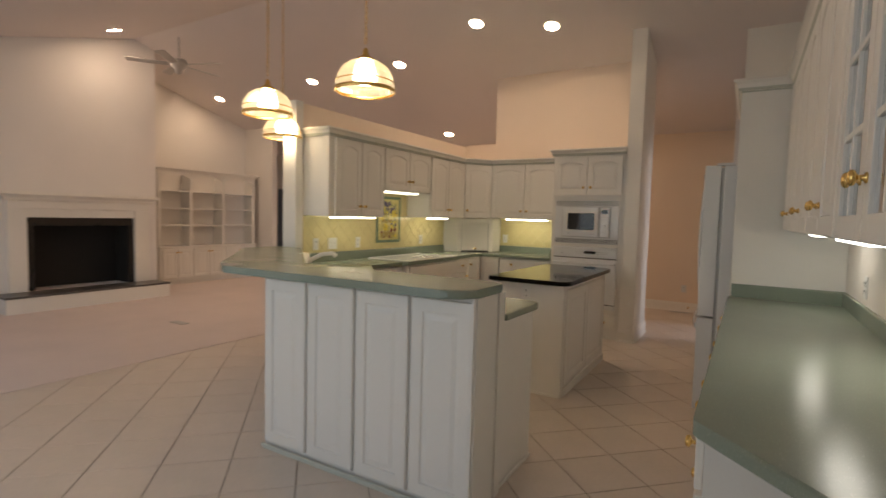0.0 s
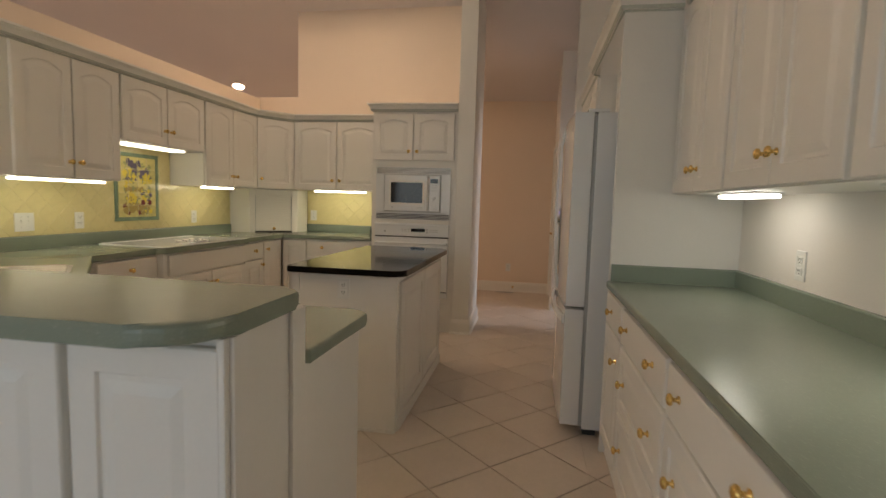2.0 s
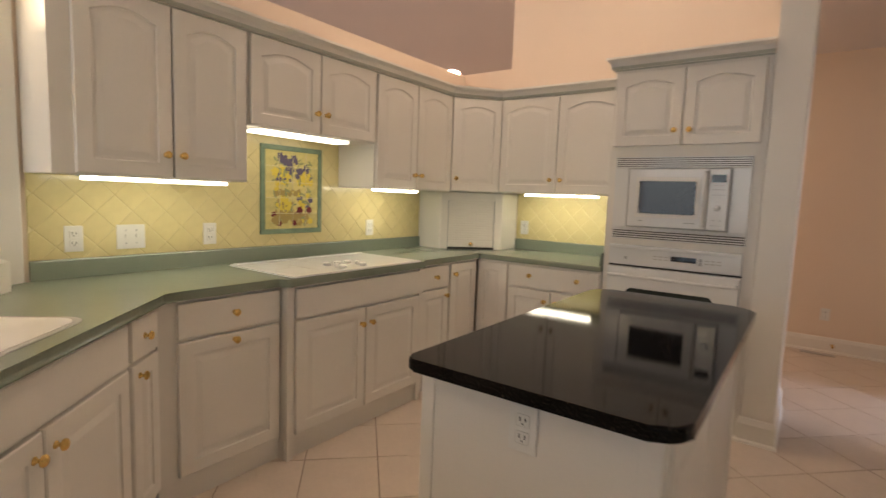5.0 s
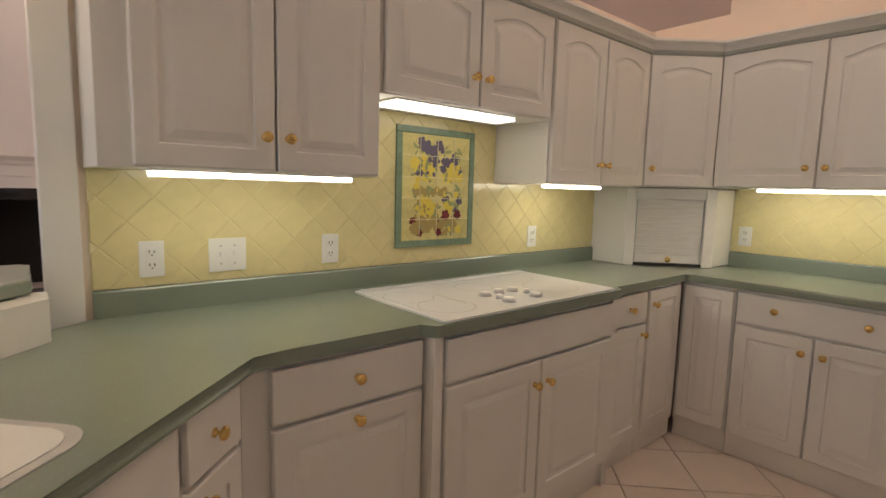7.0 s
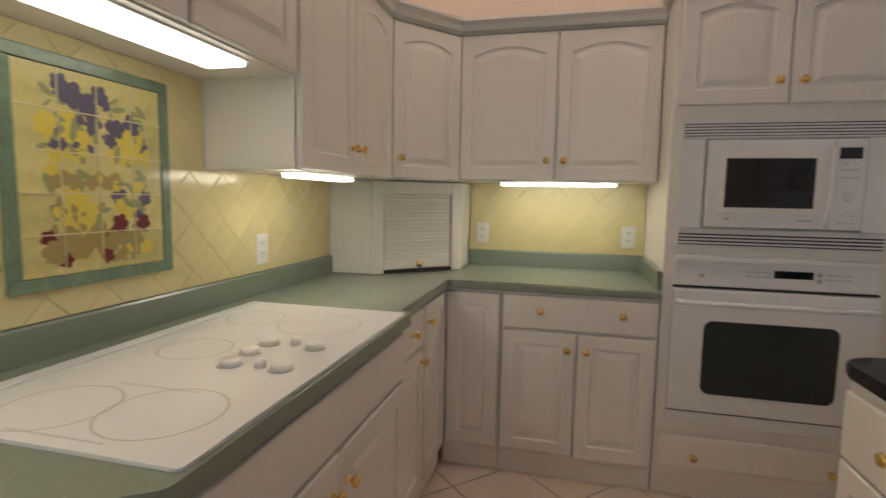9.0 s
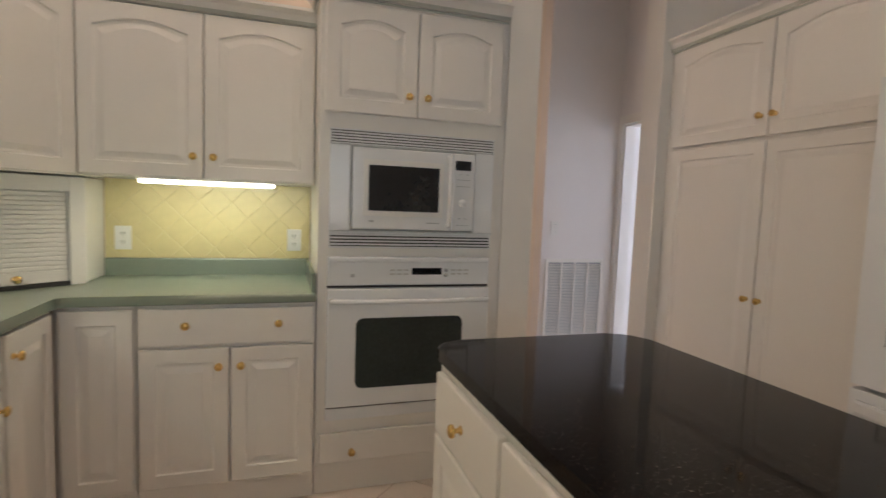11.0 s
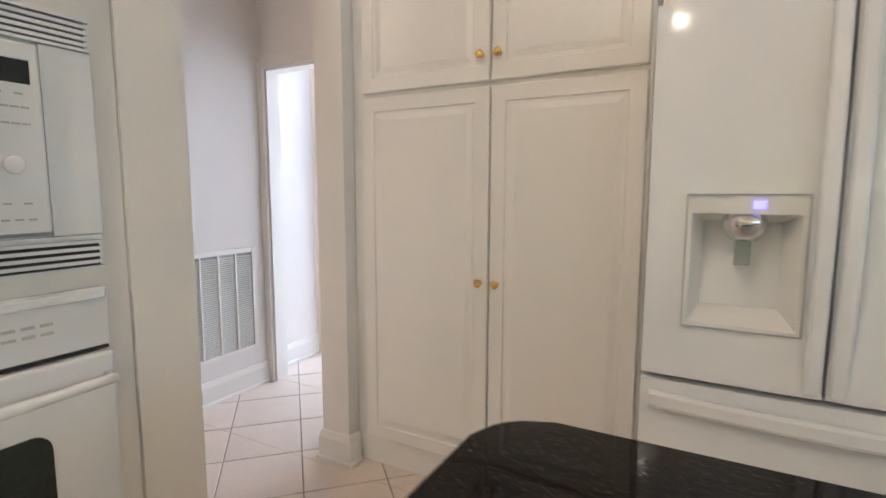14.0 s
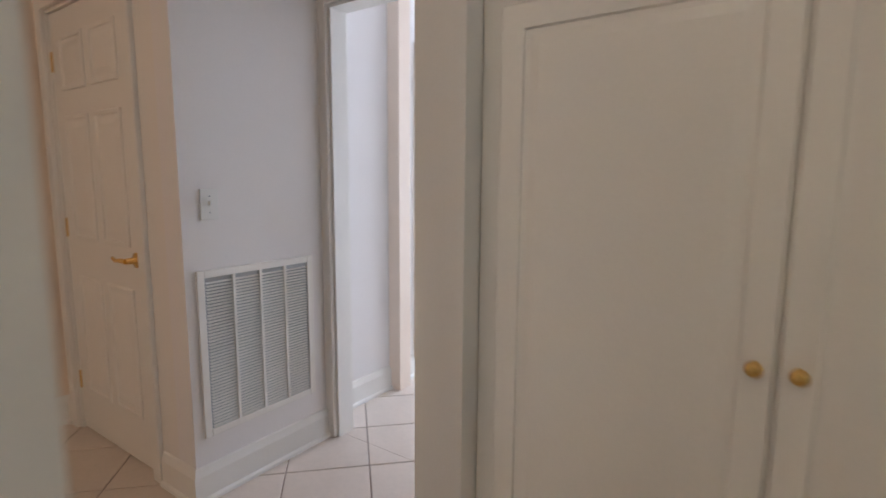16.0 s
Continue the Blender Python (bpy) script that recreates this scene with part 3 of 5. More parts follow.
part("lever", tube(bmesh.new(), [(0, 0, 0.10), (0, 0.02, 0.135), (0, 0.05, 0.16)], [0.012, 0.009, 0.008]), PLASTIC, fa)

# ---- appliance garage ----
ga = thing("appliance_garage", pose(-3.52, 5.84, 0), "white corner appliance garage with a tambour door", "appliance garage")
part("body", prism(bmesh.new(), [(0.002, 0), (0.22, 0), (0.59, 0.34), (0.59, 0.607), (0.002, 0.607)], 0.918, 1.374), CAB, ga)
gd = Vector((0.37, 0.34))
gr = math.degrees(math.atan2(gd.y, gd.x))
gm = pose(0.22, 0, 0, 0, 0, gr)
gl = gd.length
part("frame", boxes((0.0, 0.06, -0.024, -0.001, 0.918, 1.372), (gl - 0.06, gl, -0.024, -0.001, 0.918, 1.372), (0.06, gl - 0.06, -0.024, -0.001, 1.31, 1.372), bevel=0.003), CAB, ga, "", gm)
for a in (0.0605, gl - 0.0665):
    part("shadow_gap", boxes((a, a + 0.006, -0.0125, -0.001, 0.936, 1.308)), GREYP, ga, "", gm)
part("bottom_gap", boxes((0.06, gl - 0.06, -0.020, -0.001, 0.919, 0.934)), DARK, ga, "dark slot under the tambour door", gm)
tam = part("tambour_door", boxes((0.06, gl - 0.06, -0.012, -0.001, 0.936, 0.985), bevel=0.003), CAB, ga, "white tambour door", gm)
for k in range(17):
    part("slat", shared(("slat", "tambour"), lambda: boxes((0.06, gl - 0.06, -0.010, -0.001, 0, 0.0175), bevel=0.004), CAB), CAB, tam, "", Matrix.Translation((0, 0, 0.987 + k * 0.0189)))
part("knob", knob_mesh(), BRASS, tam, "small brass knob", Matrix.Translation((gl / 2, -0.012, 0.96)))

# ---- tall oven cabinet with microwave and wall oven ----
OX, OY, OW = -1.966, 5.85, 0.85
oc = cabinet("oven_cabinet", pose(OX, OY, 0), OW, 0, 2.165, B - OY - 0.002, "white tall oven cabinet with two arched doors and a drawer", "oven cabinet", "", True)
front(oc, "door", 0.02, 0.413, 1.69, 2.14, [(0.375, 1.775)], 0.032)
front(oc, "door", 0.421, 0.82, 1.69, 2.14, [(0.459, 1.775)], 0.032)
front(oc, "drawer_front", 0.02, 0.82, 0.15, 0.285, [(0.16, 0.20), (0.68, 0.20)], flat=True)
crown([(OX - 0.002, 6.11), (OX - 0.002, OY), (-1.118, OY)], 2.166, "white crown moulding over the oven cabinet")


def grooved(x0, x1, z0, z1, n, y):
    """A louvred strip: a frame and n blades."""
    rows = [(x0, x1, y - 0.012, y, z0, z0 + 0.006), (x0, x1, y - 0.012, y, z1 - 0.006, z1)]
    for k in range(n):
        z = z0 + 0.008 + (z1 - z0 - 0.016) * (k + 0.5) / n
        rows.append((x0 + 0.004, x1 - 0.004, y - 0.010, y - 0.002, z - 0.0036, z + 0.0036))
    return boxes(*rows)


mw = thing("microwave_oven", pose(OX, OY - 0.001, 0), "white built-in microwave oven with a dark window", "microwave")
x0, x1 = 0.045, 0.795
part("trim_kit", boxes((x0, 0.130, -0.014, 0, 1.188, 1.556), (0.703, x1, -0.014, 0, 1.188, 1.556), (x0, x1, -0.004, 0, 1.112, 1.187), (x0, x1, -0.004, 0, 1.557, 1.622), bevel=0.002), ENAMEL, mw)
part("top_vent", grooved(x0, x1, 1.558, 1.622, 4, -0.0045), ENAMEL, mw, "white louvred vent")
part("bottom_vent", grooved(x0, x1, 1.114, 1.186, 4, -0.0045), ENAMEL, mw, "white louvred vent")
for a in (1.564, 1.120):
    part("vent_shadow", boxes((x0 + 0.006, x1 - 0.006, -0.0055, -0.0042, a, a + 0.054)), DARK, mw)
part("surround_gap", boxes((0.131, 0.702, -0.003, 0, 1.189, 1.555)), GREYP, mw, "grey shadow gap round the body")
part("door", boxes((0.140, 0.585, -0.034, -0.004, 1.197, 1.548), bevel=0.006), ENAMEL, mw)
part("window_frame", boxes((0.185, 0.545, -0.0385, -0.0345, 1.255, 1.498), bevel=0.0015), PLASTIC, mw)
part("window", prism(bmesh.new(), [(0.207, -0.041), (0.523, -0.041), (0.523, -0.039), (0.207, -0.039)], 1.278, 1.474), BLACK, mw, "dark microwave window")
part("control_panel", boxes((0.588, 0.694, -0.034, -0.004, 1.197, 1.548), bevel=0.006), ENAMEL, mw)
part("display", boxes((0.600, 0.676, -0.0355, -0.0345, 1.472, 1.515)), BLACK, mw, "black clock display")
for z, n in ((1.452, 2), (1.428, 4), (1.398, 4), (1.252, 2), (1.222, 3)):
    for c in range(n):
        part("button", shared(("button", 1), lambda: boxes((0, 0.013, -0.0015, 0, 0, 0.0035)), GREYP), GREYP, mw, "", Matrix.Translation((0.602 + 0.064 * (c + 0.5) / n, -0.0343, z)))
part("dial", lathe(bmesh.new(), [(0.0, 0.011), (0.013, 0.010), (0.0165, 0.006), (0.0175, 0.0)][::-1], Matrix.Translation((0.640, -0.034, 1.325)) @ Matrix.Rotation(radians(90), 4, "X"), 20), ENAMEL, mw, "white round dial")
part("handle", tube(bmesh.new(), [(0.570, -0.034, 1.215)] + [(0.570, -0.046 - 0.020 * math.sin(math.pi * i / 12), 1.225 + 0.295 * i / 12) for i in range(13)] + [(0.570, -0.034, 1.53)], 0.009), ENAMEL, mw, "white bowed door handle")
part("maker_mark", boxes((0.212, 0.232, -0.0355, -0.0345, 1.228, 1.236)), GREYP, mw)
part("model_mark", boxes((0.47, 0.53, -0.0355, -0.0345, 1.227, 1.232)), GREYP, mw)

ov = thing("wall_oven", pose(OX, OY - 0.001, 0), "white built-in wall oven with a rounded dark window", "oven")
part("control_panel", boxes((0.042, 0.790, -0.022, 0, 0.948, 1.075), bevel=0.006), ENAMEL, ov)
part("panel_lip", boxes((0.050, 0.782, -0.032, -0.0225, 1.052, 1.072), bevel=0.004), ENAMEL, ov)
part("gap", boxes((0.042, 0.790, -0.012, 0, 0.938, 0.946)), DARK, ov, "dark slot above the oven door")
part("door", boxes((0.042, 0.790, -0.034, -0.001, 0.408, 0.936), bevel=0.007), ENAMEL, ov)
win = rounded([(0.166, 0.490), (0.660, 0.490), (0.660, 0.805), (0.166, 0.805)], [0.035] * 4)
bm = prism(bmesh.new(), win, 0, 0.002)
bm.transform(Matrix.Translation((0, -0.0345, 0)) @ Matrix.Rotation(radians(90), 4, "X"))
part("window", bm, OVENGLASS, ov, "dark tinted oven window with rounded corners")
hx = [(0.06 + 0.712 * i / 16, -0.060 - 0.018 * math.sin(math.pi * i / 16), 0.884) for i in range(17)]
part("handle", tube(bmesh.new(), [(0.06, -0.034, 0.884)] + hx + [(0.772, -0.034, 0.884)], 0.011), ENAMEL, ov, "white bowed oven handle")
part("bottom_gap", boxes((0.046, 0.786, -0.016, 0, 0.399, 0.407)), DARK, ov)
part("kick_plate", boxes((0.042, 0.790, -0.018, 0, 0.345, 0.398), bevel=0.003), ENAMEL, ov)
part("display", boxes((0.415, 0.555, -0.0235, -0.0225, 0.995, 1.026)), BLACK, ov, "dark clock display")
for z in (0.992, 1.016):
    part("oval_button", lathe(bmesh.new(), [(0.0, 0.002), (0.009, 0.0016), (0.010, 0.0)][::-1], Matrix.Translation((0.577, -0.022, z)) @ Matrix.Rotation(radians(90), 4, "X"), 16), GREYP, ov, "dark oval button")
for k in range(12):
    part("button", shared(("button", 2), lambda: boxes((0, 0.022, -0.0012, 0, 0, 0.006)), RING), RING, ov, "", Matrix.Translation(((0.315 if k < 6 else 0.600) + (k % 3) * 0.031, -0.0222, 0.995 + (k % 6 // 3) * 0.018)))
part("maker_mark", boxes((0.14, 0.158, -0.0232, -0.0222, 0.985, 1.0)), GREYP, ov)

# ---- cooktop ----
ck = thing("cooktop", pose(-3.425, 4.085, 0.9175), "white glass cooktop with five printed rings and white knobs", "cooktop")
CKX, CKY = 0.560, 0.985
part("glass_top", prism(bmesh.new(), rounded([(0, 0), (CKX, 0), (CKX, CKY), (0, CKY)], [0.012] * 4), 0, 0.007, 0.002), ENAMEL, ck)


def ring(r, sx=1.0):
    bm = bmesh.new()
    n = 40
    for a, b in ((r, r - 0.004),):
        va = [bm.verts.new((a * math.cos(2 * math.pi * k / n) * sx, a * math.sin(2 * math.pi * k / n), 0.0005)) for k in range(n)]
        vb = [bm.verts.new((b * math.cos(2 * math.pi * k / n) * sx, b * math.sin(2 * math.pi * k / n), 0.0005)) for k in range(n)]
        for k in range(n):
            bm.faces.new((va[k], va[(k + 1) % n], vb[(k + 1) % n], vb[k]))
    return bm


for rx, ry, rr in ((0.21, 0.115, 0.098), (0.40, 0.145, 0.105), (0.198, 0.465, 0.085), (0.15, 0.78, 0.085), (0.37, 0.765, 0.120)):
    part("heating_ring", ring(rr), RING, ck, "", Matrix.Translation((rx, ry, 0.0068)))
for a in (0.232, 0.026):
    part("bridge_print", boxes((0.21, 0.40, a, a + 0.003, 0.0068, 0.0075)), RING, ck)
part("back_strip", boxes((0.012, 0.045, 0.02, 0.965, 0.0071, 0.013), bevel=0.0015), ENAMEL, ck)
for kx, ky in ((0.351, 0.384), (0.342, 0.471), (0.343, 0.548), (0.468, 0.548), (0.473, 0.390)):
    kb = part("control_knob", shared(("control_knob",), lambda: lathe(bmesh.new(), [(0.022, 0), (0.022, 0.009), (0.0215, 0.0125), (0.019, 0.015), (0, 0.0155)]), PLASTIC), PLASTIC, ck, "", Matrix.Translation((kx, ky, 0.0071)))
    part("knob_skirt", shared(("knob_skirt",), lambda: lathe(bmesh.new(), [(0.027, 0), (0.027, 0.002), (0.023, 0.003)]), GREYP), GREYP, kb)
for kx, ky in ((0.421, 0.391), (0.407, 0.564)):
    part("small_knob", shared(("small_knob",), lambda: lathe(bmesh.new(), [(0.013, 0), (0.013, 0.012), (0.010, 0.018), (0, 0.019)], None, 12), PLASTIC), PLASTIC, ck, "", Matrix.Translation((kx, ky, 0.0071)))

# ---- island ----
isl = thing("kitchen_island", pose(-1.685, 3.60, 0), "white kitchen island with panelled sides and drawers", "kitchen island")
IW, IL = 0.60, 1.32
part("body", boxes((0, IW, 0, IL, 0, 0.884), bevel=0.002), CAB, isl)
part("corner_post", boxes((IW - 0.045, IW + 0.006, -0.006, 0.04, 0, 0.884), bevel=0.004), CAB, isl)
part("corner_post", boxes((-0.006, 0.035, -0.006, 0.03, 0, 0.884), bevel=0.004), CAB, isl)
for k in range(2):
    part("side_panel", shared(("side_panel",), lambda: panel_bm(0.60, 0.76, 0, 0.014, 0.07), CAB), CAB, isl, "", pose(IW + 0.001, 0.055 + k * 0.615, 0.085, 0, 0, 90))
part("base_board", boxes((IW + 0.0005, IW + 0.017, 0.03, IL, 0, 0.075), (-0.002, IW, -0.016, -0.0065, 0, 0.018), bevel=0.003), CAB, isl)
left = part("drawer_face", boxes((0, IL, 0, 0.004, 0.09, 0.88)), CAB, isl, "", pose(-0.005, IL, 0, 0, 0, -90))
for k in range(3):
    a, b = 0.02 + k * 0.425, 0.02 + k * 0.425 + 0.41
    front(left, "drawer_front", a, b, 0.70, 0.86, [((a + b) / 2, 0.785)], flat=True)
    front(left, "door", a, b, 0.125, 0.69, [(b - 0.035 if k < 1 else a + 0.035, 0.63)])
counter("island_top", [(-1.704, 3.532), (-1.030, 3.532), (-1.030, 4.985), (-1.704, 4.985)], [0.03, 0.07, 0.10, 0.08], 0.886, 0.920, GRANITE, "polished black granite island top with rounded corners", 0.008, isl)


def outlet(name, m, w=0.072, switches=0, label="white wall outlet plate", category="outlet"):
    th = thing(name, m, label, category, "outlets and switches")
    part("plate", boxes((-w / 2, w / 2, -0.006, -0.001, -0.0575, 0.0575), bevel=0.002), PLASTIC, th)
    if switches:
        for k in range(switches):
            x = (k - (switches - 1) / 2) * 0.046
            part("toggle", boxes((x - 0.005, x + 0.005, -0.017, -0.006, -0.004, 0.014), bevel=0.002), PLASTIC, th)
            part("screw", boxes((x - 0.003, x + 0.003, -0.007, -0.006, 0.028, 0.034), (x - 0.003, x + 0.003, -0.007, -0.006, -0.034, -0.028)), GREYP, th)
    else:
        for z in (-0.021, 0.021):
            part("socket", boxes((-0.017, 0.017, -0.0085, -0.006, z - 0.015, z + 0.015), bevel=0.003), PLASTIC, th)
            part("slot", boxes((-0.0085, -0.0055, -0.0092, -0.0084, z - 0.002, z + 0.008), (0.0055, 0.0085, -0.0092, -0.0084, z - 0.002, z + 0.008), (-0.002, 0.002, -0.0092, -0.0084, z - 0.010, z - 0.006)), DARK, th)
    return th


TW = 0.009
outlet("wall_outlet", pose(W + TW, 3.40, 1.09, 0, 0, 90), label="white outlet plate on yellow tiles near the wall's end")
outlet("light_switch", pose(W + TW, 3.633, 1.09, 0, 0, 90), 0.125, 2, "white double light switch on yellow tiles", "light switch")
outlet("wall_outlet", pose(W + TW, 4.025, 1.09, 0, 0, 90), label="white outlet plate beside the tile picture")
outlet("wall_outlet", pose(W + TW, 5.25, 1.09, 0, 0, 90), label="white outlet plate on yellow tiles by the appliance garage")
outlet("wall_outlet", pose(-2.847, B - TW, 1.10), label="white outlet plate on yellow tiles over the counter")
outlet("wall_outlet", pose(-2.049, B - TW, 1.10), label="white outlet plate on yellow tiles beside the oven")
outlet("island_outlet", pose(-1.388, 3.599, 0.80), label="white outlet plate on the island's end")
outlet("wall_outlet", pose(EAST, 3.07, 1.09, 0, 0, -90), label="white outlet plate above the side counter")
outlet("wall_outlet", pose(EAST, 2.16, 1.09, 0, 0, -90), label="white outlet plate above the side counter")
outlet("light_switch", pose(0.01, GR, 1.17), 0.072, 1, "white light switch above the return-air grille", "light switch")
outlet("wall_outlet", pose(-0.70, NORTH, 0.36), label="white outlet plate low on the far wall")

# ---- tile picture over the cooktop ----
PY0, PY1, PZ0, PZ1 = 4.335, 4.790, 1.072, 1.606
mu = thing("tile_mural", pose(W + TW - 0.001, PY0, PZ0, 0, 0, 90), "tile picture of yellow and violet flowers in a green border", "tile mural")
MW, MH = PY1 - PY0, PZ1 - PZ0
bd = 0.030
part("border", boxes((0, MW, -0.012, 0, 0, bd), (0, MW, -0.012, 0, MH - bd, MH), (0, bd, -0.012, 0, bd, MH - bd), (MW - bd, MW, -0.012, 0, bd, MH - bd), bevel=0.003), SAGE, mu, "sage green border tiles")
tw_, th_ = (MW - 2 * bd) / 4, (MH - 2 * bd) / 5
for i in range(4):
    for j in range(5):
        part("picture_tile", shared(("picture_tile",), lambda: boxes((0.001, tw_ - 0.001, -0.008, 0, 0.001, th_ - 0.001), bevel=0.0015), MURAL), MURAL, mu, "", Matrix.Translation((bd + i * tw_, 0, bd + j * th_)))
for i in range(1, 4):
    part("grout_line", boxes((bd + i * tw_ - 0.0011, bd + i * tw_ + 0.0011, -0.0105, -0.002, bd, MH - bd)), YGROUT, mu)
for j in range(1, 5):
    part("grout_line", boxes((bd, MW - bd, -0.0108, -0.002, bd + j * th_ - 0.0013, bd + j * th_ + 0.0013)), YGROUT, mu)
rnd = random.Random(5)


def bloom(r, petals, squash=1.0):
    """A flat painted flower, with lobed petals."""
    bm = bmesh.new()
    n = petals * 6
    vs = [bm.verts.new((r * (0.72 + 0.28 * abs(math.cos(petals * math.pi * k / n))) * math.cos(2 * math.pi * k / n), 0, squash * r * (0.72 + 0.28 * abs(math.cos(petals * math.pi * k / n))) * math.sin(2 * math.pi * k / n))) for k in range(n)]
    bm.faces.new(vs)
    return bm


def paint(name, mat, spots, key, petals=5, squash=1.0):
    for u, v, r in spots:
        a = rnd.uniform(0, 360)
        me = shared((name, key), lambda: bloom(1.0, petals, squash), mat)
        part(name, me, mat, mu, "", pose(u * MW, -0.0082 - rnd.random() * 0.0012, v * MH, 0, a, 0) @ Matrix.Diagonal((r, 1, r, 1)))


paint("painted_leaf", GPET, [(0.2 + 0.6 * rnd.random(), 0.1 + 0.75 * rnd.random(), 0.012 + 0.016 * rnd.random()) for _ in range(60)], 1, 2, 0.45)
paint("painted_basket", BPET, [(0.22 + 0.05 * k, 0.16 + 0.03 * (k % 3), 0.028) for k in range(11)] + [(0.25 + 0.05 * k, 0.46 + 0.02 * (k % 2), 0.02) for k in range(8)], 2, 4)
paint("painted_pansy", PPET, [(0.36, 0.84, 0.034), (0.44, 0.80, 0.032), (0.52, 0.86, 0.026), (0.62, 0.72, 0.026), (0.72, 0.74, 0.03), (0.78, 0.66, 0.024), (0.58, 0.66, 0.02), (0.62, 0.40, 0.026), (0.80, 0.39, 0.022), (0.75, 0.30, 0.02), (0.30, 0.88, 0.024), (0.48, 0.73, 0.025)], 3)
paint("painted_shade", BPET, [(0.2 + 0.6 * rnd.random(), 0.08 + 0.3 * rnd.random(), 0.008 + 0.010 * rnd.random()) for _ in range(26)], 6, 3, 0.7)
paint("painted_bud", PPET, [(0.25 + 0.5 * rnd.random(), 0.60 + 0.3 * rnd.random(), 0.007 + 0.010 * rnd.random()) for _ in range(26)], 7, 4, 0.8)
paint("painted_bloom", RPET, [(0.56, 0.20, 0.03), (0.62, 0.27, 0.026), (0.78, 0.27, 0.024), (0.20, 0.22, 0.02), (0.53, 0.12, 0.02), (0.29, 0.12, 0.02)], 4)
paint("painted_daisy", YPET, [(0.22, 0.70, 0.030), (0.32, 0.72, 0.032), (0.40, 0.66, 0.034), (0.28, 0.63, 0.034), (0.36, 0.60, 0.028), (0.62, 0.60, 0.03), (0.72, 0.62, 0.034), (0.80, 0.60, 0.026), (0.36, 0.40, 0.034), (0.42, 0.32, 0.036), (0.32, 0.30, 0.03), (0.68, 0.34, 0.034), (0.75, 0.44, 0.02),
                                (0.70, 0.16, 0.024), (0.80, 0.14, 0.022), (0.24, 0.50, 0.022), (0.66, 0.68, 0.02)] + [(0.2 + 0.6 * rnd.random(), 0.1 + 0.65 * rnd.random(), 0.008 + 0.010 * rnd.random()) for _ in range(24)], 5, 6)

# ---- under-cabinet lights ----


def strip_light(m, length, width=0.075, glow=None, label="slim white under-cabinet fluorescent light, lit"):
    th = thing("under_cabinet_light", m, label, "cabinet light", "under-cabinet lights")
    part("housing", boxes((-length / 2 - 0.01, length / 2 + 0.01, -width / 2 - 0.006, width / 2 + 0.006, -0.006, 0), bevel=0.001), PLASTIC, th)
    part("diffuser", boxes((-length / 2, length / 2, -width / 2, width / 2, -0.021, -0.0065), bevel=0.004), glow or TUBE, th, "glowing ribbed diffuser")


strip_light(pose(XF - 0.07, 3.66, 1.370, 0, 0, 90), 0.60, 0.075, SOFTTUBE)
strip_light(pose(XF - 0.09, 4.45, 1.655, 0, 0, 90), 0.62, 0.12, HOODTUBE)
strip_light(pose(XF - 0.06, 5.24, 1.375, 0, 0, 90), 0.40)
strip_light(pose(-2.43, 6.18, 1.385), 0.56)

# ---- side counter, its base and wall cabinets ----
XR = 0.037
SIDE = "cabinets along the side counter"


def base_right(y0, y1, label):
    return cabinet("base_cabinet", pose(XR, y0, 0, 0, 0, -90), y0 - y1, 0, 0.876, EAST - XR - 0.002, label, "base cabinet", SIDE, True)


r1 = base_right(3.640, 3.205, "white base cabinet with a drawer and a door")
front(r1, "drawer_front", 0.012, 0.423, 0.715, 0.862, [(0.19, 0.792)], flat=True)
front(r1, "door", 0.012, 0.423, 0.125, 0.700, [(0.365, 0.602)])
for a, b in ((3.203, 2.460), (2.458, 1.730), (1.728, 1.20)):
    w = a - b
    rk = base_right(a, b, "white base cabinet with three wide two-knob drawers")
    for z0, z1, kz in ((0.715, 0.862, 0.797), (0.425, 0.700, 0.570), (0.125, 0.410, 0.292)):
        front(rk, "drawer_front", 0.012, w - 0.012, z0, z1, [(0.185 * w, kz), (0.785 * w, kz)], flat=z0 > 0.7)

XU, UB, UT = 0.312, 1.360, 2.25
RU = "wall cabinets over the side counter"
for k, (a, b) in enumerate(((3.638, 2.960), (2.958, 2.220), (2.218, 1.470))):
    ru = cabinet("wall_cabinet", pose(XU, a, 0, 0, 0, -90), a - b, UB, UT, EAST - XU - 0.002, "tall white wall cabinet with two arched doors", "wall cabinet", RU)
    w = a - b
    front(ru, "door", 0.012, w / 2 - 0.003, UB + 0.005, UT - 0.02, [(w / 2 - 0.035, UB + 0.1)], 0.035)
    front(ru, "door", w / 2 + 0.003, w - 0.012, UB + 0.005, UT - 0.02, [(w / 2 + 0.035, UB + 0.1)], 0.035)

GY = 1.468
gc = thing("glass_cabinet", pose(XU, GY, 0, 0, 0, -90), "white wall cabinet with mullioned glass doors", "wall cabinet", RU)
gw = 0.74
gdp = EAST - XU - 0.002
part("body", boxes((0.001, 0.019, 0, gdp, UB, UT), (gw - 0.019, gw, 0, gdp, UB, UT), (0.019, gw - 0.019, 0, gdp, UB, UB + 0.02), (0.019, gw - 0.019, 0, gdp, UT - 0.02, UT), (0.019, gw - 0.019, gdp - 0.01, gdp, UB + 0.02, UT - 0.02)), CAB, gc)
part("shelf", boxes((0.02, gw - 0.02, 0.03, gdp - 0.011, 1.70, 1.715)), CAB, gc)
part("shelf", boxes((0.02, gw - 0.02, 0.03, gdp - 0.011, 1.98, 1.995)), CAB, gc)
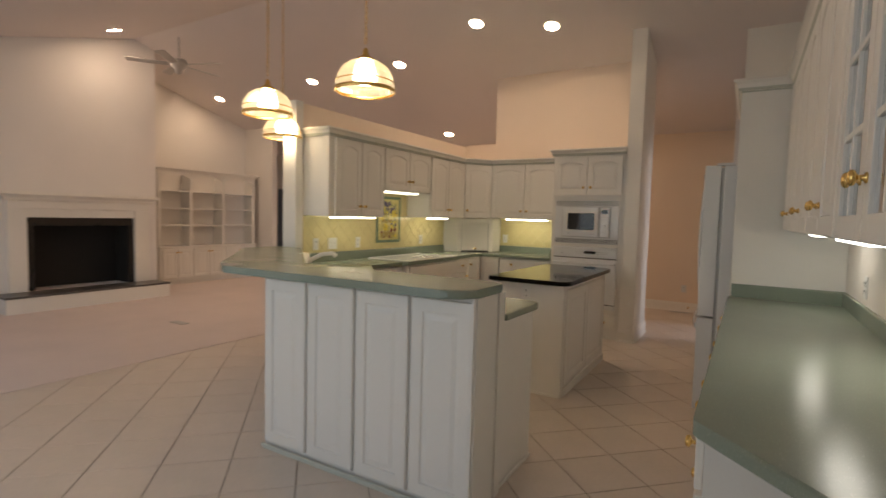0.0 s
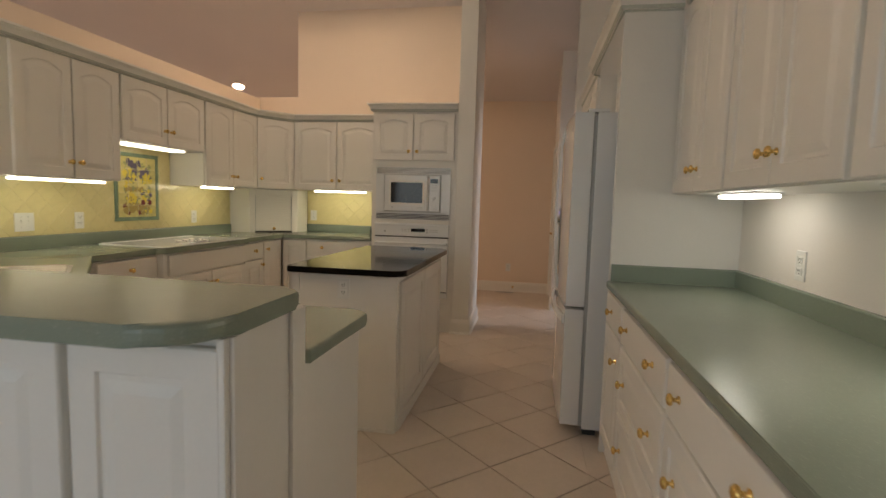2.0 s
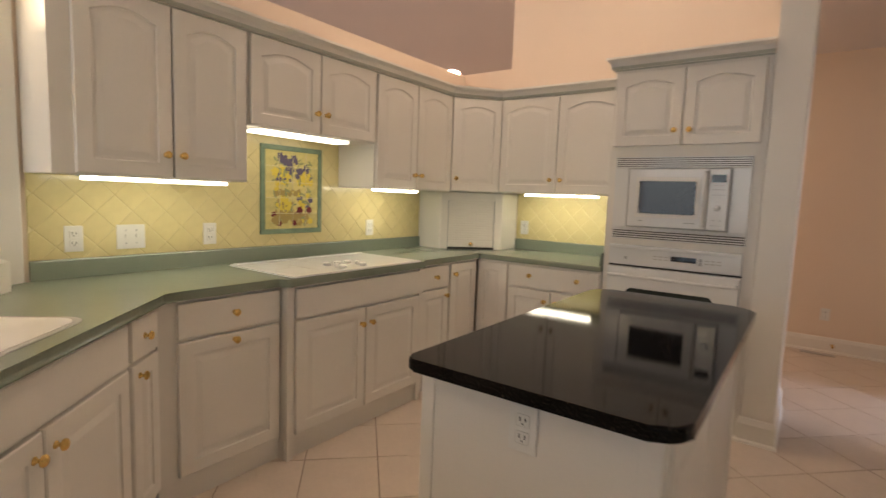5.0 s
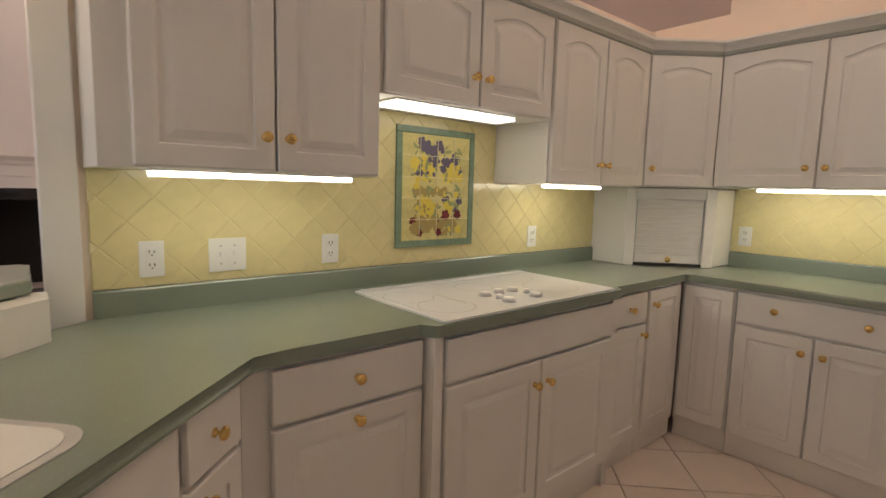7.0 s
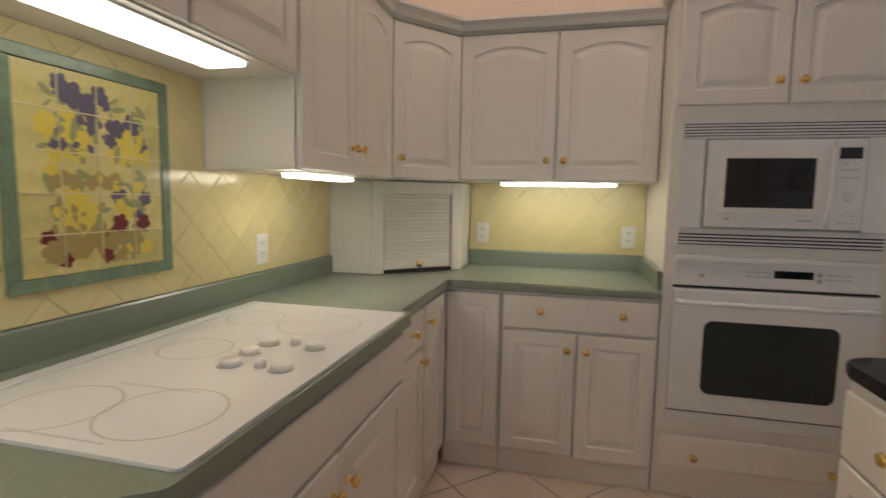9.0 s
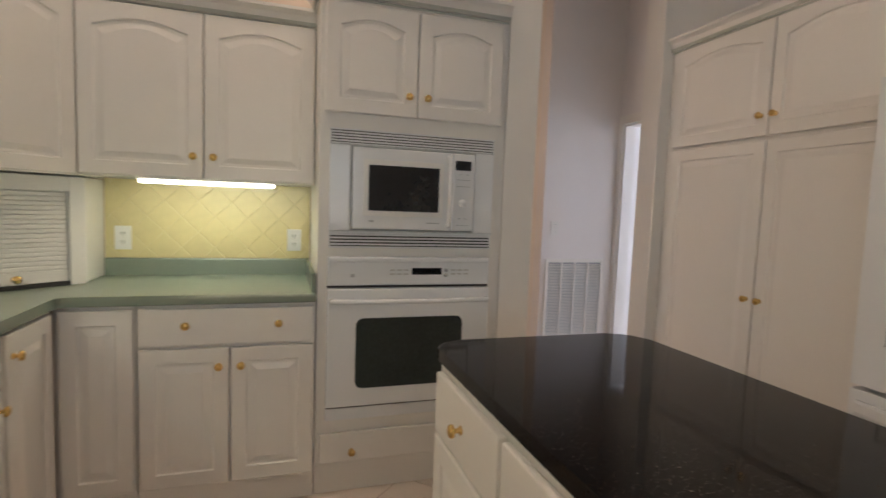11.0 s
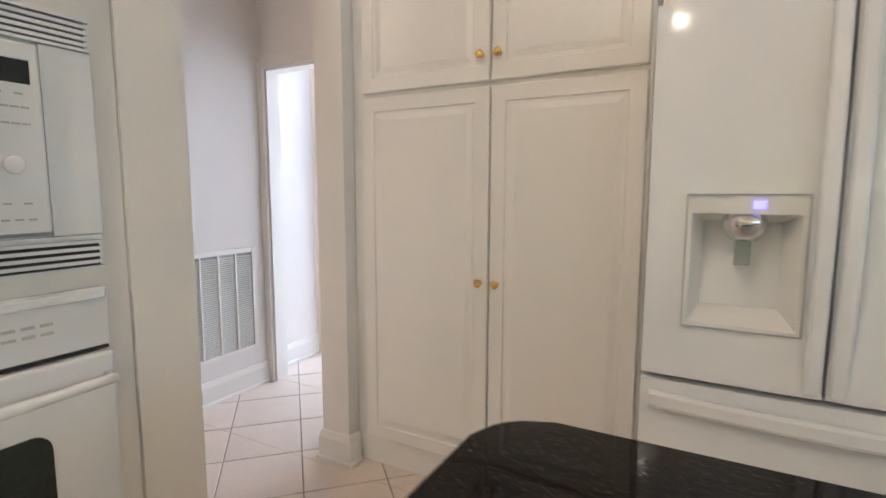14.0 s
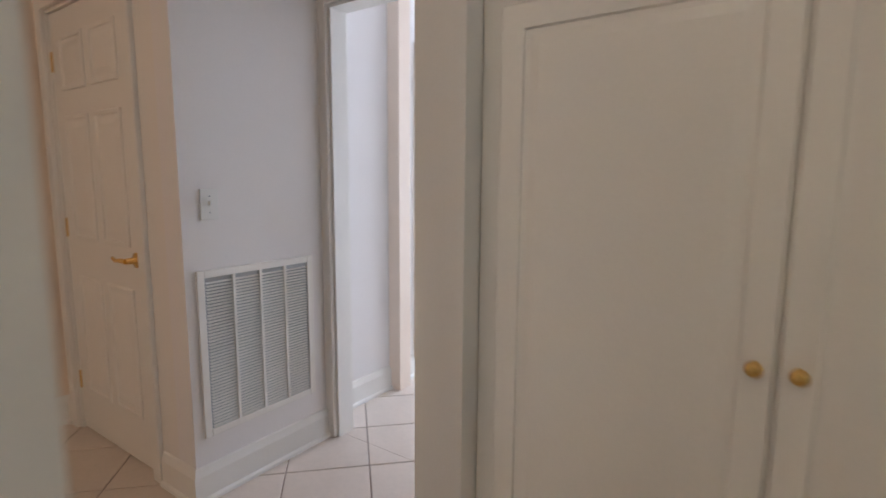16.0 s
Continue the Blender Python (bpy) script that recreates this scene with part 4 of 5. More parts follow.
for k in range(2):
    a, b = (0.012, 0.367) if k == 0 else (0.373, 0.728)
    gd_ = part("door", boxes((a, a + 0.055, -0.021, -0.001, UB + 0.005, UT - 0.02), (b - 0.055, b, -0.021, -0.001, UB + 0.005, UT - 0.02), (a + 0.055, b - 0.055, -0.021, -0.001, UB + 0.005, UB + 0.06), (a + 0.055, b - 0.055, -0.021, -0.001, UT - 0.075, UT - 0.02), bevel=0.003), CAB, gc, "glazed door frame")
    part("mullion", boxes(((a + b) / 2 - 0.008, (a + b) / 2 + 0.008, -0.020, -0.006, UB + 0.06, UT - 0.075), bevel=0.003), CAB, gd_)
    for z in (UB + 0.247, UB + 0.435, UB + 0.622):
        part("mullion", boxes((a + 0.055, b - 0.055, -0.019, -0.007, z - 0.008, z + 0.008), bevel=0.003), CAB, gd_)
    part("pane", boxes((a + 0.05, b - 0.05, -0.0125, -0.0105, UB + 0.055, UT - 0.07)), GLASS, gd_, "clear glass pane").visible_shadow = False
    part("knob", knob_mesh(), BRASS, gd_, "round polished brass knob", Matrix.Translation((b - 0.03 if k == 0 else a + 0.03, -0.021, UB + 0.13)))

crown([(XU, 3.60), (XU, GY - gw)], UT, "white crown moulding over the side cabinets")
strip_light(pose(XU + 0.13, 3.13, UB, 0, 0, 90), 0.36, 0.09, COOLTUBE)
strip_light(pose(XU + 0.13, 1.95, UB, 0, 0, 90), 0.60, 0.10, COOLTUBE)

# ---- refrigerator bay and pantry ----
PXF, PTOP = 0.065, 2.25
fc = cabinet("bridge_cabinet", pose(0.20, 4.885, 0, 0, 0, -90), 1.213, 1.86, PTOP, EAST - 0.202, "white cabinet with two doors above the refrigerator", "wall cabinet")
part("side_panel", boxes((1.216, 1.238, -0.178, EAST - 0.202, 0, PTOP), bevel=0.002), CAB, fc, "tall white painted side panel beside the counter")
front(fc, "door", 0.02, 0.455, 1.87, PTOP - 0.015, [(0.42, 1.935)], 0.03)
front(fc, "door", 0.463, 1.195, 1.87, PTOP - 0.015, [(0.50, 1.935)], 0.03)
PY = 6.128
pt = cabinet("pantry_cabinet", pose(PXF, PY, 0, 0, 0, -90), PY - 4.888, 0, PTOP, EAST - PXF - 0.002, "tall white pantry cabinet with two pairs of doors", "pantry", "", True)
sp = PY - 5.462
front(pt, "door", 0.062, sp - 0.004, 0.14, 1.674, [(sp - 0.036, 0.914)])
front(pt, "door", sp + 0.004, 1.228, 0.14, 1.674, [(sp + 0.036, 0.914)])
front(pt, "door", 0.062, sp - 0.004, 1.694, PTOP - 0.015, [(sp - 0.036, 1.79)], 0.038)
front(pt, "door", sp + 0.004, 1.228, 1.694, PTOP - 0.015, [(sp + 0.036, 1.79)], 0.038)
crown([(PXF, 6.126), (PXF, 4.90), (0.022, 4.88), (0.022, 3.647), (XU - 0.02, 3.647)], PTOP + 0.001, "white crown moulding over pantry and refrigerator")

FY0, FY1 = 4.862, 3.82
fr = thing("refrigerator", pose(-0.075, FY0, 0, 0, 0, -90), "white french-door refrigerator with an ice and water dispenser", "refrigerator")
FW = FY0 - FY1
part("body", boxes((0.004, FW - 0.004, 0.02, 0.70, 0.035, 1.795), bevel=0.004), ENAMEL, fr)
part("gasket", boxes((0.012, FW - 0.012, 0.002, 0.02, 0.05, 1.78)), GREYP, fr)
for a in (0.01, FW - 0.09):
    part("hinge_cover", boxes((a, a + 0.08, -0.03, 0.08, 1.797, 1.815), bevel=0.004), ENAMEL, fr)
    part("foot", boxes((a + 0.005, a + 0.07, 0.03, 0.10, 0.0, 0.034)), DARK, fr)
BOW = 0.016


def fy(x):
    u = 2 * x / FW - 1
    return -0.100 - BOW * (1 - u * u)


def bowed(bm, x0, x1, z0, z1, bevel=0.0, back=0.0):
    """A slab whose face follows the refrigerator's bowed front."""
    n = 10
    prism(bm, [(x1, back), (x0, back)] + [(x0 + (x1 - x0) * i / n, fy(x0 + (x1 - x0) * i / n)) for i in range(n + 1)], z0, z1, bevel)
    return bm


fs = FY0 - 4.410
dx0, dx1 = FY0 - 4.753, FY0 - 4.472
DZ0, DZ1 = 0.897, 1.268
bm = bmesh.new()
bowed(bm, 0.003, dx0, 0.735, 1.796)
bowed(bm, dx1, fs - 0.004, 0.735, 1.796)
bowed(bm, dx0, dx1, 0.735, DZ0)
bowed(bm, dx0, dx1, DZ1, 1.796)
box(bm, dx0, dx1, -0.02, 0, DZ0, DZ1)
bmesh.ops.remove_doubles(bm, verts=bm.verts, dist=0.0002)
left_door = part("door", bm, ENAMEL, fr, "white left door with dispenser")
right_door = part("door", bowed(bmesh.new(), fs + 0.004, FW - 0.003, 0.735, 1.796, 0.004), ENAMEL, fr)
part("maker_badge", boxes((FW - 0.10, FW - 0.07, fy(FW - 0.085) - 0.003, fy(FW - 0.085) + 0.004, 1.70, 1.735), bevel=0.001), GREYP, right_door, "small grey badge")
drawer = part("freezer_drawer", bowed(bmesh.new(), 0.003, FW - 0.003, 0.055, 0.718, 0.004), ENAMEL, fr)


def grip(x0, x1, z0, z1):
    """A flat upright handle that stands off and bows out in its middle."""
    bm = bmesh.new()
    n = 20
    rows = []
    for i in range(n + 1):
        u = i / n
        y = fy((x0 + x1) / 2)
        out = y - 0.010 - 0.034 * math.sin(math.pi * u) ** 0.7
        z = z0 + (z1 - z0) * u
        inn = y + 0.004 if u < 0.06 or u > 0.94 else out + 0.016
        e = 0.007
        rows.append([bm.verts.new(p) for p in ((x0, inn, z), (x1, inn, z), (x1, out + e, z), (x1 - e, out, z), (x0 + e, out, z), (x0, out + e, z))])
    for a, c in zip(rows, rows[1:]):
        for k in range(6):
            bm.faces.new((a[k], a[(k + 1) % 6], c[(k + 1) % 6], c[k]))
    bm.faces.new(rows[0][::-1]), bm.faces.new(rows[-1])
    return bm


part("handle", grip(fs - 0.048, fs - 0.008, 0.75, 1.785), ENAMEL, left_door, "white bowed door handle")
part("handle", grip(fs + 0.008, fs + 0.048, 0.75, 1.785), ENAMEL, right_door, "white bowed door handle")
bm = bmesh.new()
hp = []
for i in range(21):
    u = i / 20
    x = 0.03 + (FW - 0.06) * u
    y = fy(x) - 0.012 - 0.026 * math.sin(math.pi * u) ** 0.7
    hp.append([bm.verts.new(p) for p in ((x, y + 0.016, 0.632), (x, y + 0.004, 0.632), (x, y, 0.642), (x, y, 0.672), (x, y + 0.006, 0.682), (x, y + 0.02, 0.682))])
for a, c in zip(hp, hp[1:]):
    for k in range(6):
        bm.faces.new((a[k], a[(k + 1) % 6], c[(k + 1) % 6], c[k]))
bm.faces.new(hp[0][::-1]), bm.faces.new(hp[-1])
part("handle", bm, ENAMEL, drawer, "white bowed drawer handle")
# dispenser: bezel, sloped cheeks and a hollow behind
dy0, dy1 = fy(dx0), fy(dx1)


def quad_ring(outer, inner):
    bm = bmesh.new()
    a, c = [bm.verts.new(p) for p in outer], [bm.verts.new(p) for p in inner]
    for k in range(4):
        bm.faces.new((a[k], a[(k + 1) % 4], c[(k + 1) % 4], c[k]))
    return bm


o = [(dx0, dy0 - 0.003, DZ0), (dx1, dy1 - 0.003, DZ0), (dx1, dy1 - 0.003, DZ1), (dx0, dy0 - 0.003, DZ1)]
i1 = [(dx0 + 0.010, dy0 - 0.003, DZ0 + 0.010), (dx1 - 0.010, dy1 - 0.003, DZ0 + 0.010), (dx1 - 0.010, dy1 - 0.003, DZ1 - 0.05), (dx0 + 0.010, dy0 - 0.003, DZ1 - 0.05)]
i2 = [(dx0 + 0.040, -0.022, DZ0 + 0.05), (dx1 - 0.045, -0.022, DZ0 + 0.05), (dx1 - 0.045, -0.022, DZ1 - 0.075), (dx0 + 0.040, -0.022, DZ1 - 0.075)]
dis = part("dispenser", quad_ring(o, i1), PLASTIC, left_door, "white dispenser bezel")
part("recess", quad_ring(i1, i2), PLASTIC, left_door, "sloped white recess")
part("outline", boxes((dx0 - 0.004, dx0 - 0.001, dy0 - 0.0055, dy0 + 0.004, DZ0, DZ1), (dx1 + 0.001, dx1 + 0.004, dy1 - 0.0055, dy1 + 0.004, DZ0, DZ1), (dx0 - 0.004, dx1 + 0.004, min(dy0, dy1) - 0.0055, dy1 + 0.004, DZ1 + 0.001, DZ1 + 0.004), (dx0 - 0.004, dx1 + 0.004, min(dy0, dy1) - 0.0055, dy1 + 0.004, DZ0 - 0.004, DZ0 - 0.001)), GREYP, left_door, "thin grey outline")
part("display", boxes((dx0 + 0.158, dx0 + 0.186, dy0 - 0.014, dy1 - 0.0035, DZ1 - 0.036, DZ1 - 0.014)), BLUELED, left_door, "small blue display")
cx = (dx0 + dx1) / 2
cyy = (dy0 + dy1) / 2
part("nozzle", lathe(bmesh.new(), [(0.034, -0.060), (0.050, -0.036), (0.056, -0.008), (0.050, 0.012)], Matrix.Translation((cx, cyy + 0.03, 1.205))), CHROME, left_door, "chrome dispenser nozzle")
part("paddle", boxes((cx - 0.020, cx + 0.020, cyy + 0.022, cyy + 0.030, 1.075, 1.155), bevel=0.004), GREYLCD, left_door, "translucent grey paddle")

# ---- passage: door, return-air grille ----
cdoor = thing("closet_door", pose(-0.088, 8.365, 0, 0, 0, -90), "closed cream six-panel door with a brass lever", "door")
DW = 0.75
part("leaf", boxes((0.002, DW, 0, 0.035, 0.008, 2.012), bevel=0.002), TRIM, cdoor)
for a, b in ((0.10, 0.345), (0.405, 0.65)):
    for z0, z1 in ((0.22, 0.80), (0.98, 1.55), (1.66, 1.90)):
        part("panel", shared(("door_panel", round(z1 - z0, 2)), lambda: panel_bm(0.245, z1 - z0, 0, 0.008, 0.018), TRIM), TRIM, cdoor, "", Matrix.Translation((a, -0.0005, z0)))
for z in (0.26, 1.03, 1.80):
    part("hinge", boxes((-0.020, 0.012, -0.006, 0.0, z - 0.045, z + 0.045), bevel=0.001), BRASS, cdoor, "dull brass hinge")
lv = part("lever_handle", lathe(bmesh.new(), [(0.032, 0), (0.032, 0.006), (0.014, 0.012), (0.012, 0.045)], Matrix.Translation((DW - 0.06, 0, 0.93)) @ Matrix.Rotation(radians(90), 4, "X")), BRASS, cdoor, "polished brass lever and rose")
part("lever", tube(bmesh.new(), [(DW - 0.06, -0.045, 0.93), (DW - 0.10, -0.050, 0.932), (DW - 0.135, -0.048, 0.926), (DW - 0.165, -0.046, 0.932), (DW - 0.175, -0.046, 0.938)], [0.010, 0.009, 0.008, 0.0075, 0.005]), BRASS, lv)

gi = thing("return_air_grille", pose(-0.06, GR, 0.255), "white louvred return-air grille low on the wall", "air grille")
GW, GH = 0.555, 0.665
part("frame", boxes((0, 0.03, -0.012, -0.001, 0, GH), (GW - 0.03, GW, -0.012, -0.001, 0, GH), (0.03, GW - 0.03, -0.012, -0.001, 0, 0.03), (0.03, GW - 0.03, -0.012, -0.001, GH - 0.03, GH), bevel=0.003), TRIM, gi)
part("backing", boxes((0.025, GW - 0.025, -0.002, -0.001, 0.025, GH - 0.025)), GREYP, gi, "grey backing behind the slats")
for k in range(1, 4):
    x = 0.03 + (GW - 0.06) * k / 4
    part("divider", boxes((x - 0.006, x + 0.006, -0.012, -0.002, 0.03, GH - 0.03), bevel=0.001), TRIM, gi)
sl = shared(("slat", "grille"), lambda: (lambda b: (b.transform(Matrix.Rotation(radians(38), 4, "X")), b)[1])(boxes((0, (GW - 0.06) / 4 - 0.014, -0.005, 0.005, -0.0008, 0.0008))), TRIM)
for k in range(4):
    for j in range(46):
        part("slat", sl, TRIM, gi, "", Matrix.Translation((0.037 + (GW - 0.06) * k / 4, -0.0065, 0.038 + j * 0.0128)))

ds = thing("door_stop", pose(-0.62, NORTH - 0.016, 0.075), "small brass door stop on the baseboard", "door stop")
part("post", lathe(bmesh.new(), [(0.014, 0), (0.012, 0.008), (0.006, 0.014), (0.006, 0.055), (0.012, 0.058), (0.012, 0.070), (0.0, 0.072)], Matrix.Rotation(radians(90), 4, "X"), 12), BRASS, ds)

# ---- hall: room beyond with vanity ----
vn = thing("vanity", pose(1.85, 8.65, 0), "dark wood vanity with a pale top in the far room", "vanity")
part("body", boxes((0, 1.4, 0, 0.55, 0.0, 0.80), bevel=0.004), DKWOOD, vn)
part("top", boxes((-0.02, 1.42, -0.02, 0.56, 0.801, 0.84), bevel=0.006), TRIM, vn)
dl = bpy.data.lights.new("vanity_lamp", "POINT")
dl.energy, dl.color, dl.shadow_soft_size = 9, WARM, 0.08
new("vanity_lamp", dl).location = (2.3, 8.6, 2.05)
vl = thing("vanity_light", pose(2.3, 9.29, 2.05), "small brass wall light with a warm globe", "wall lamp")
part("back_plate", lathe(bmesh.new(), [(0.06, 0), (0.06, 0.02), (0.03, 0.03)], Matrix.Rotation(radians(90), 4, "X")), BRASS, vl)
part("arm", tube(bmesh.new(), [(0, -0.02, 0), (0, -0.25, 0.02), (0, -0.30, -0.05)], 0.01), BRASS, vl)

# ---- great room: chimney, fireplace, bookcase, fan ----
CX = -8.2
structure("chimney_breast", gable_wall(WEST, CX, 2.36, 4.50, 1.235), WALLW, "white chimney breast up to the vault")
bm = boxes((WEST, CX, 2.36, 2.75, 0, 1.234), (WEST, CX, 4.135, 4.50, 0, 1.234), (WEST, -8.75, 2.75, 4.135, 0, 1.234))
structure("chimney_base", bm, WALLW, "white lower chimney breast round the firebox")
fp = thing("fireplace", pose(CX, 2.53, 0, 0, 0, 90), "white wooden fireplace surround with a black firebox", "fireplace")
part("firebox", boxes((0.221, 1.604, 0.50, 0.54, 0.21, 1.233), (0.221, 0.24, 0.01, 0.50, 0.21, 1.233), (1.585, 1.604, 0.01, 0.50, 0.21, 1.233), (0.24, 1.585, 0.01, 0.50, 1.21, 1.233)), SOOT, fp, "sooty black firebox lining")
part("screen_frame", boxes((0.224, 1.60, -0.012, 0.012, 1.12, 1.232), (0.224, 0.30, -0.012, 0.012, 0.231, 1.12), (1.525, 1.60, -0.012, 0.012, 0.231, 1.12), bevel=0.004), BLACK, fp, "black metal fire screen frame")
for a, b in ((0.0, 0.215), (1.61, 1.825)):
    part("pilaster", boxes((a, b, -0.05, -0.001, 0.231, 1.35), bevel=0.006), TRIM, fp)
part("frieze", boxes((0.0, 1.825, -0.05, -0.001, 1.351, 1.46), (0.216, 1.609, -0.035, -0.001, 1.236, 1.35), bevel=0.005), TRIM, fp)
bm = bmesh.new()
sweep(bm, [(-0.01, -0.001), (-0.01, -0.05), (1.835, -0.05), (1.835, -0.001)], [(0, 1.461), (0.02, 1.461), (0.04, 1.50), (0.09, 1.535), (0.10, 1.54), (0.10, 1.578), (0, 1.578)])
box(bm, -0.01, 1.835, -0.05, -0.001, 1.461, 1.578)
part("mantel_shelf", bm, TRIM, fp, "white moulded mantel shelf")
hearth = thing("hearth", pose(CX, 2.38, 0, 0, 0, 90), "raised white hearth with a dark stone top", "hearth")
part("base", boxes((0, 2.10, -0.40, -0.001, 0, 0.20), bevel=0.004), TRIM, hearth)
part("slab", boxes((-0.01, 2.11, -0.415, -0.001, 0.201, 0.229), bevel=0.005), STONE, hearth, "dark stone slab")

BX, BY0, BY1 = -8.93, 4.95, 7.02
bc = thing("bookcase", pose(BX, BY0, 0, 0, 0, 90), "white built-in bookcase with three arched bays, empty", "bookcase")
BWD = BY1 - BY0
dpt = BX - WEST - 0.002
part("base_cabinet", boxes((0, BWD, -0.04, dpt, 0.08, 0.68), (0, BWD, 0.0, dpt, 0, 0.08)), CAB, bc)
part("counter", boxes((-0.01, BWD + 0.01, -0.06, dpt, 0.681, 0.71), bevel=0.005), CAB, bc)
part("back", boxes((0, BWD, 0.28, 0.30, 0.711, 2.13)), WALLR, bc)
ups = [0.0, 0.60, 1.29, BWD - 0.06]
for x in ups:
    part("upright", boxes((x, x + 0.06, 0, 0.279, 0.711, 2.08), bevel=0.002), CAB, bc)
for k in range(3):
    a, b = ups[k] + 0.061, ups[k + 1] - 0.001
    for z in (1.08, 1.40, 1.72):
        part("shelf", boxes((a, b, 0.01, 0.279, z, z + 0.025), bevel=0.002), CAB, bc)
    bm = bmesh.new()
    n = 12
    lo = [(a + (b - a) * i / n, 1.965 + 0.085 * (1 - (2 * i / n - 1) ** 2)) for i in range(n + 1)]
    f0 = [bm.verts.new((x, 0.0, z)) for x, z in lo] + [bm.verts.new((b, 0.0, 2.08)), bm.verts.new((a, 0.0, 2.08))]
    f1 = [bm.verts.new((v.co.x, 0.02, v.co.z)) for v in f0]
    bm.faces.new(f0), bm.faces.new(f1[::-1])
    for i in range(len(f0)):
        bm.faces.new((f0[i], f0[(i + 1) % len(f0)], f1[(i + 1) % len(f0)], f1[i]))
    part("arch", bm, CAB, bc)
    front(bc, "door", a - 0.02, (a + b) / 2 - 0.003, 0.12, 0.66, [((a + b) / 2 - 0.03, 0.60)]).location.y = -0.041
    front(bc, "door", (a + b) / 2 + 0.003, b + 0.02, 0.12, 0.66, [((a + b) / 2 + 0.03, 0.60)]).location.y = -0.041
bm = bmesh.new()
sweep(bm, [(0, 0.3), (0, 0), (BWD, 0), (BWD, 0.3)], [(0, 2.081), (0.012, 2.081), (0.03, 2.11), (0.06, 2.13), (0.06, 2.15), (0, 2.15)])
part("cornice", bm, CAB, bc)
solid("far_door", boxes((-9.87, -9.5, NORTH - 0.04, NORTH - 0.002, 0.01, 1.96), bevel=0.003), DKWOOD, "dim grey door in the far recess", "door")
solid("floor_register", boxes((-5.95, -5.68, 3.37, 3.47, 0.004, 0.009), bevel=0.002), FANM, "small metal floor register in the carpet", "floor vent")
solid("floor_register", boxes((-0.86, -0.60, 8.33, 8.41, 0.004, 0.009), bevel=0.002), FANM, "small metal floor register by the far wall", "floor vent")

fan = thing("ceiling_fan", pose(-7.3, 4.35, 3.52), "pale ceiling fan with five blades at rest", "ceiling fan")
part("motor", lathe(bmesh.new(), [(0.03, 0.12), (0.10, 0.10), (0.13, 0.05), (0.12, 0.0), (0.06, -0.05), (0.05, -0.10), (0.0, -0.12)][::-1]), FANM, fan)
part("rod", tube(bmesh.new(), [(0, 0, 0.10), (0, 0, roof(4.35) - 3.52 - 0.01)], 0.014), FANM, fan)
for k in range(5):
    part("blade", shared(("blade",), lambda: (lambda b: (b.transform(Matrix.Rotation(radians(11), 4, "X")), b)[1])(prism(bmesh.new(), rounded([(0.14, -0.05), (0.68, -0.065), (0.68, 0.065), (0.14, 0.05)], [0.01, 0.03, 0.03, 0.01]), 0.02, 0.027)), FANM), FANM, fan, "", pose(0, 0, 0, 0, 0, 20 + 72 * k))

# ---- downlights and pendants ----
pitch = math.degrees(math.atan(SLOPE))


def downlight(x, y):
    tilt = -pitch if y > RIDGE_Y else pitch
    th = thing("downlight", pose(x, y, roof(y), tilt), "round recessed downlight with white trim, lit", "downlight", "recessed downlights")
    part("trim", lathe(bmesh.new(), [(0.075, -0.002), (0.078, -0.007), (0.094, -0.004), (0.096, 0.0)], None, 28), TRIM, th)
    part("lens", lathe(bmesh.new(), [(0.0, -0.010), (0.074, -0.008), (0.074, -0.003)], None, 28), LENS, th, "glowing lens")


# the last one, behind the oven wall, is an unseen addition that brightens the passage
for x, y in ((-2.80, 5.28), (-1.96, 5.55), (-4.30, 5.80), (-6.10, 5.87), (-8.60, 5.95), (-4.75, 8.0), (-7.5, 3.55), (-2.3, 7.6)):
    downlight(x, y)

m_, t_, b_ = nodes_of("ribbed_glass_shade")
b_.inputs["Base Color"].default_value = (0.95, 0.90, 0.78, 1)
b_.inputs["Transmission Weight"].default_value = 0.85
b_.inputs["Roughness"].default_value = 0.35
b_.inputs["IOR"].default_value = 1.2
SHADE = m_


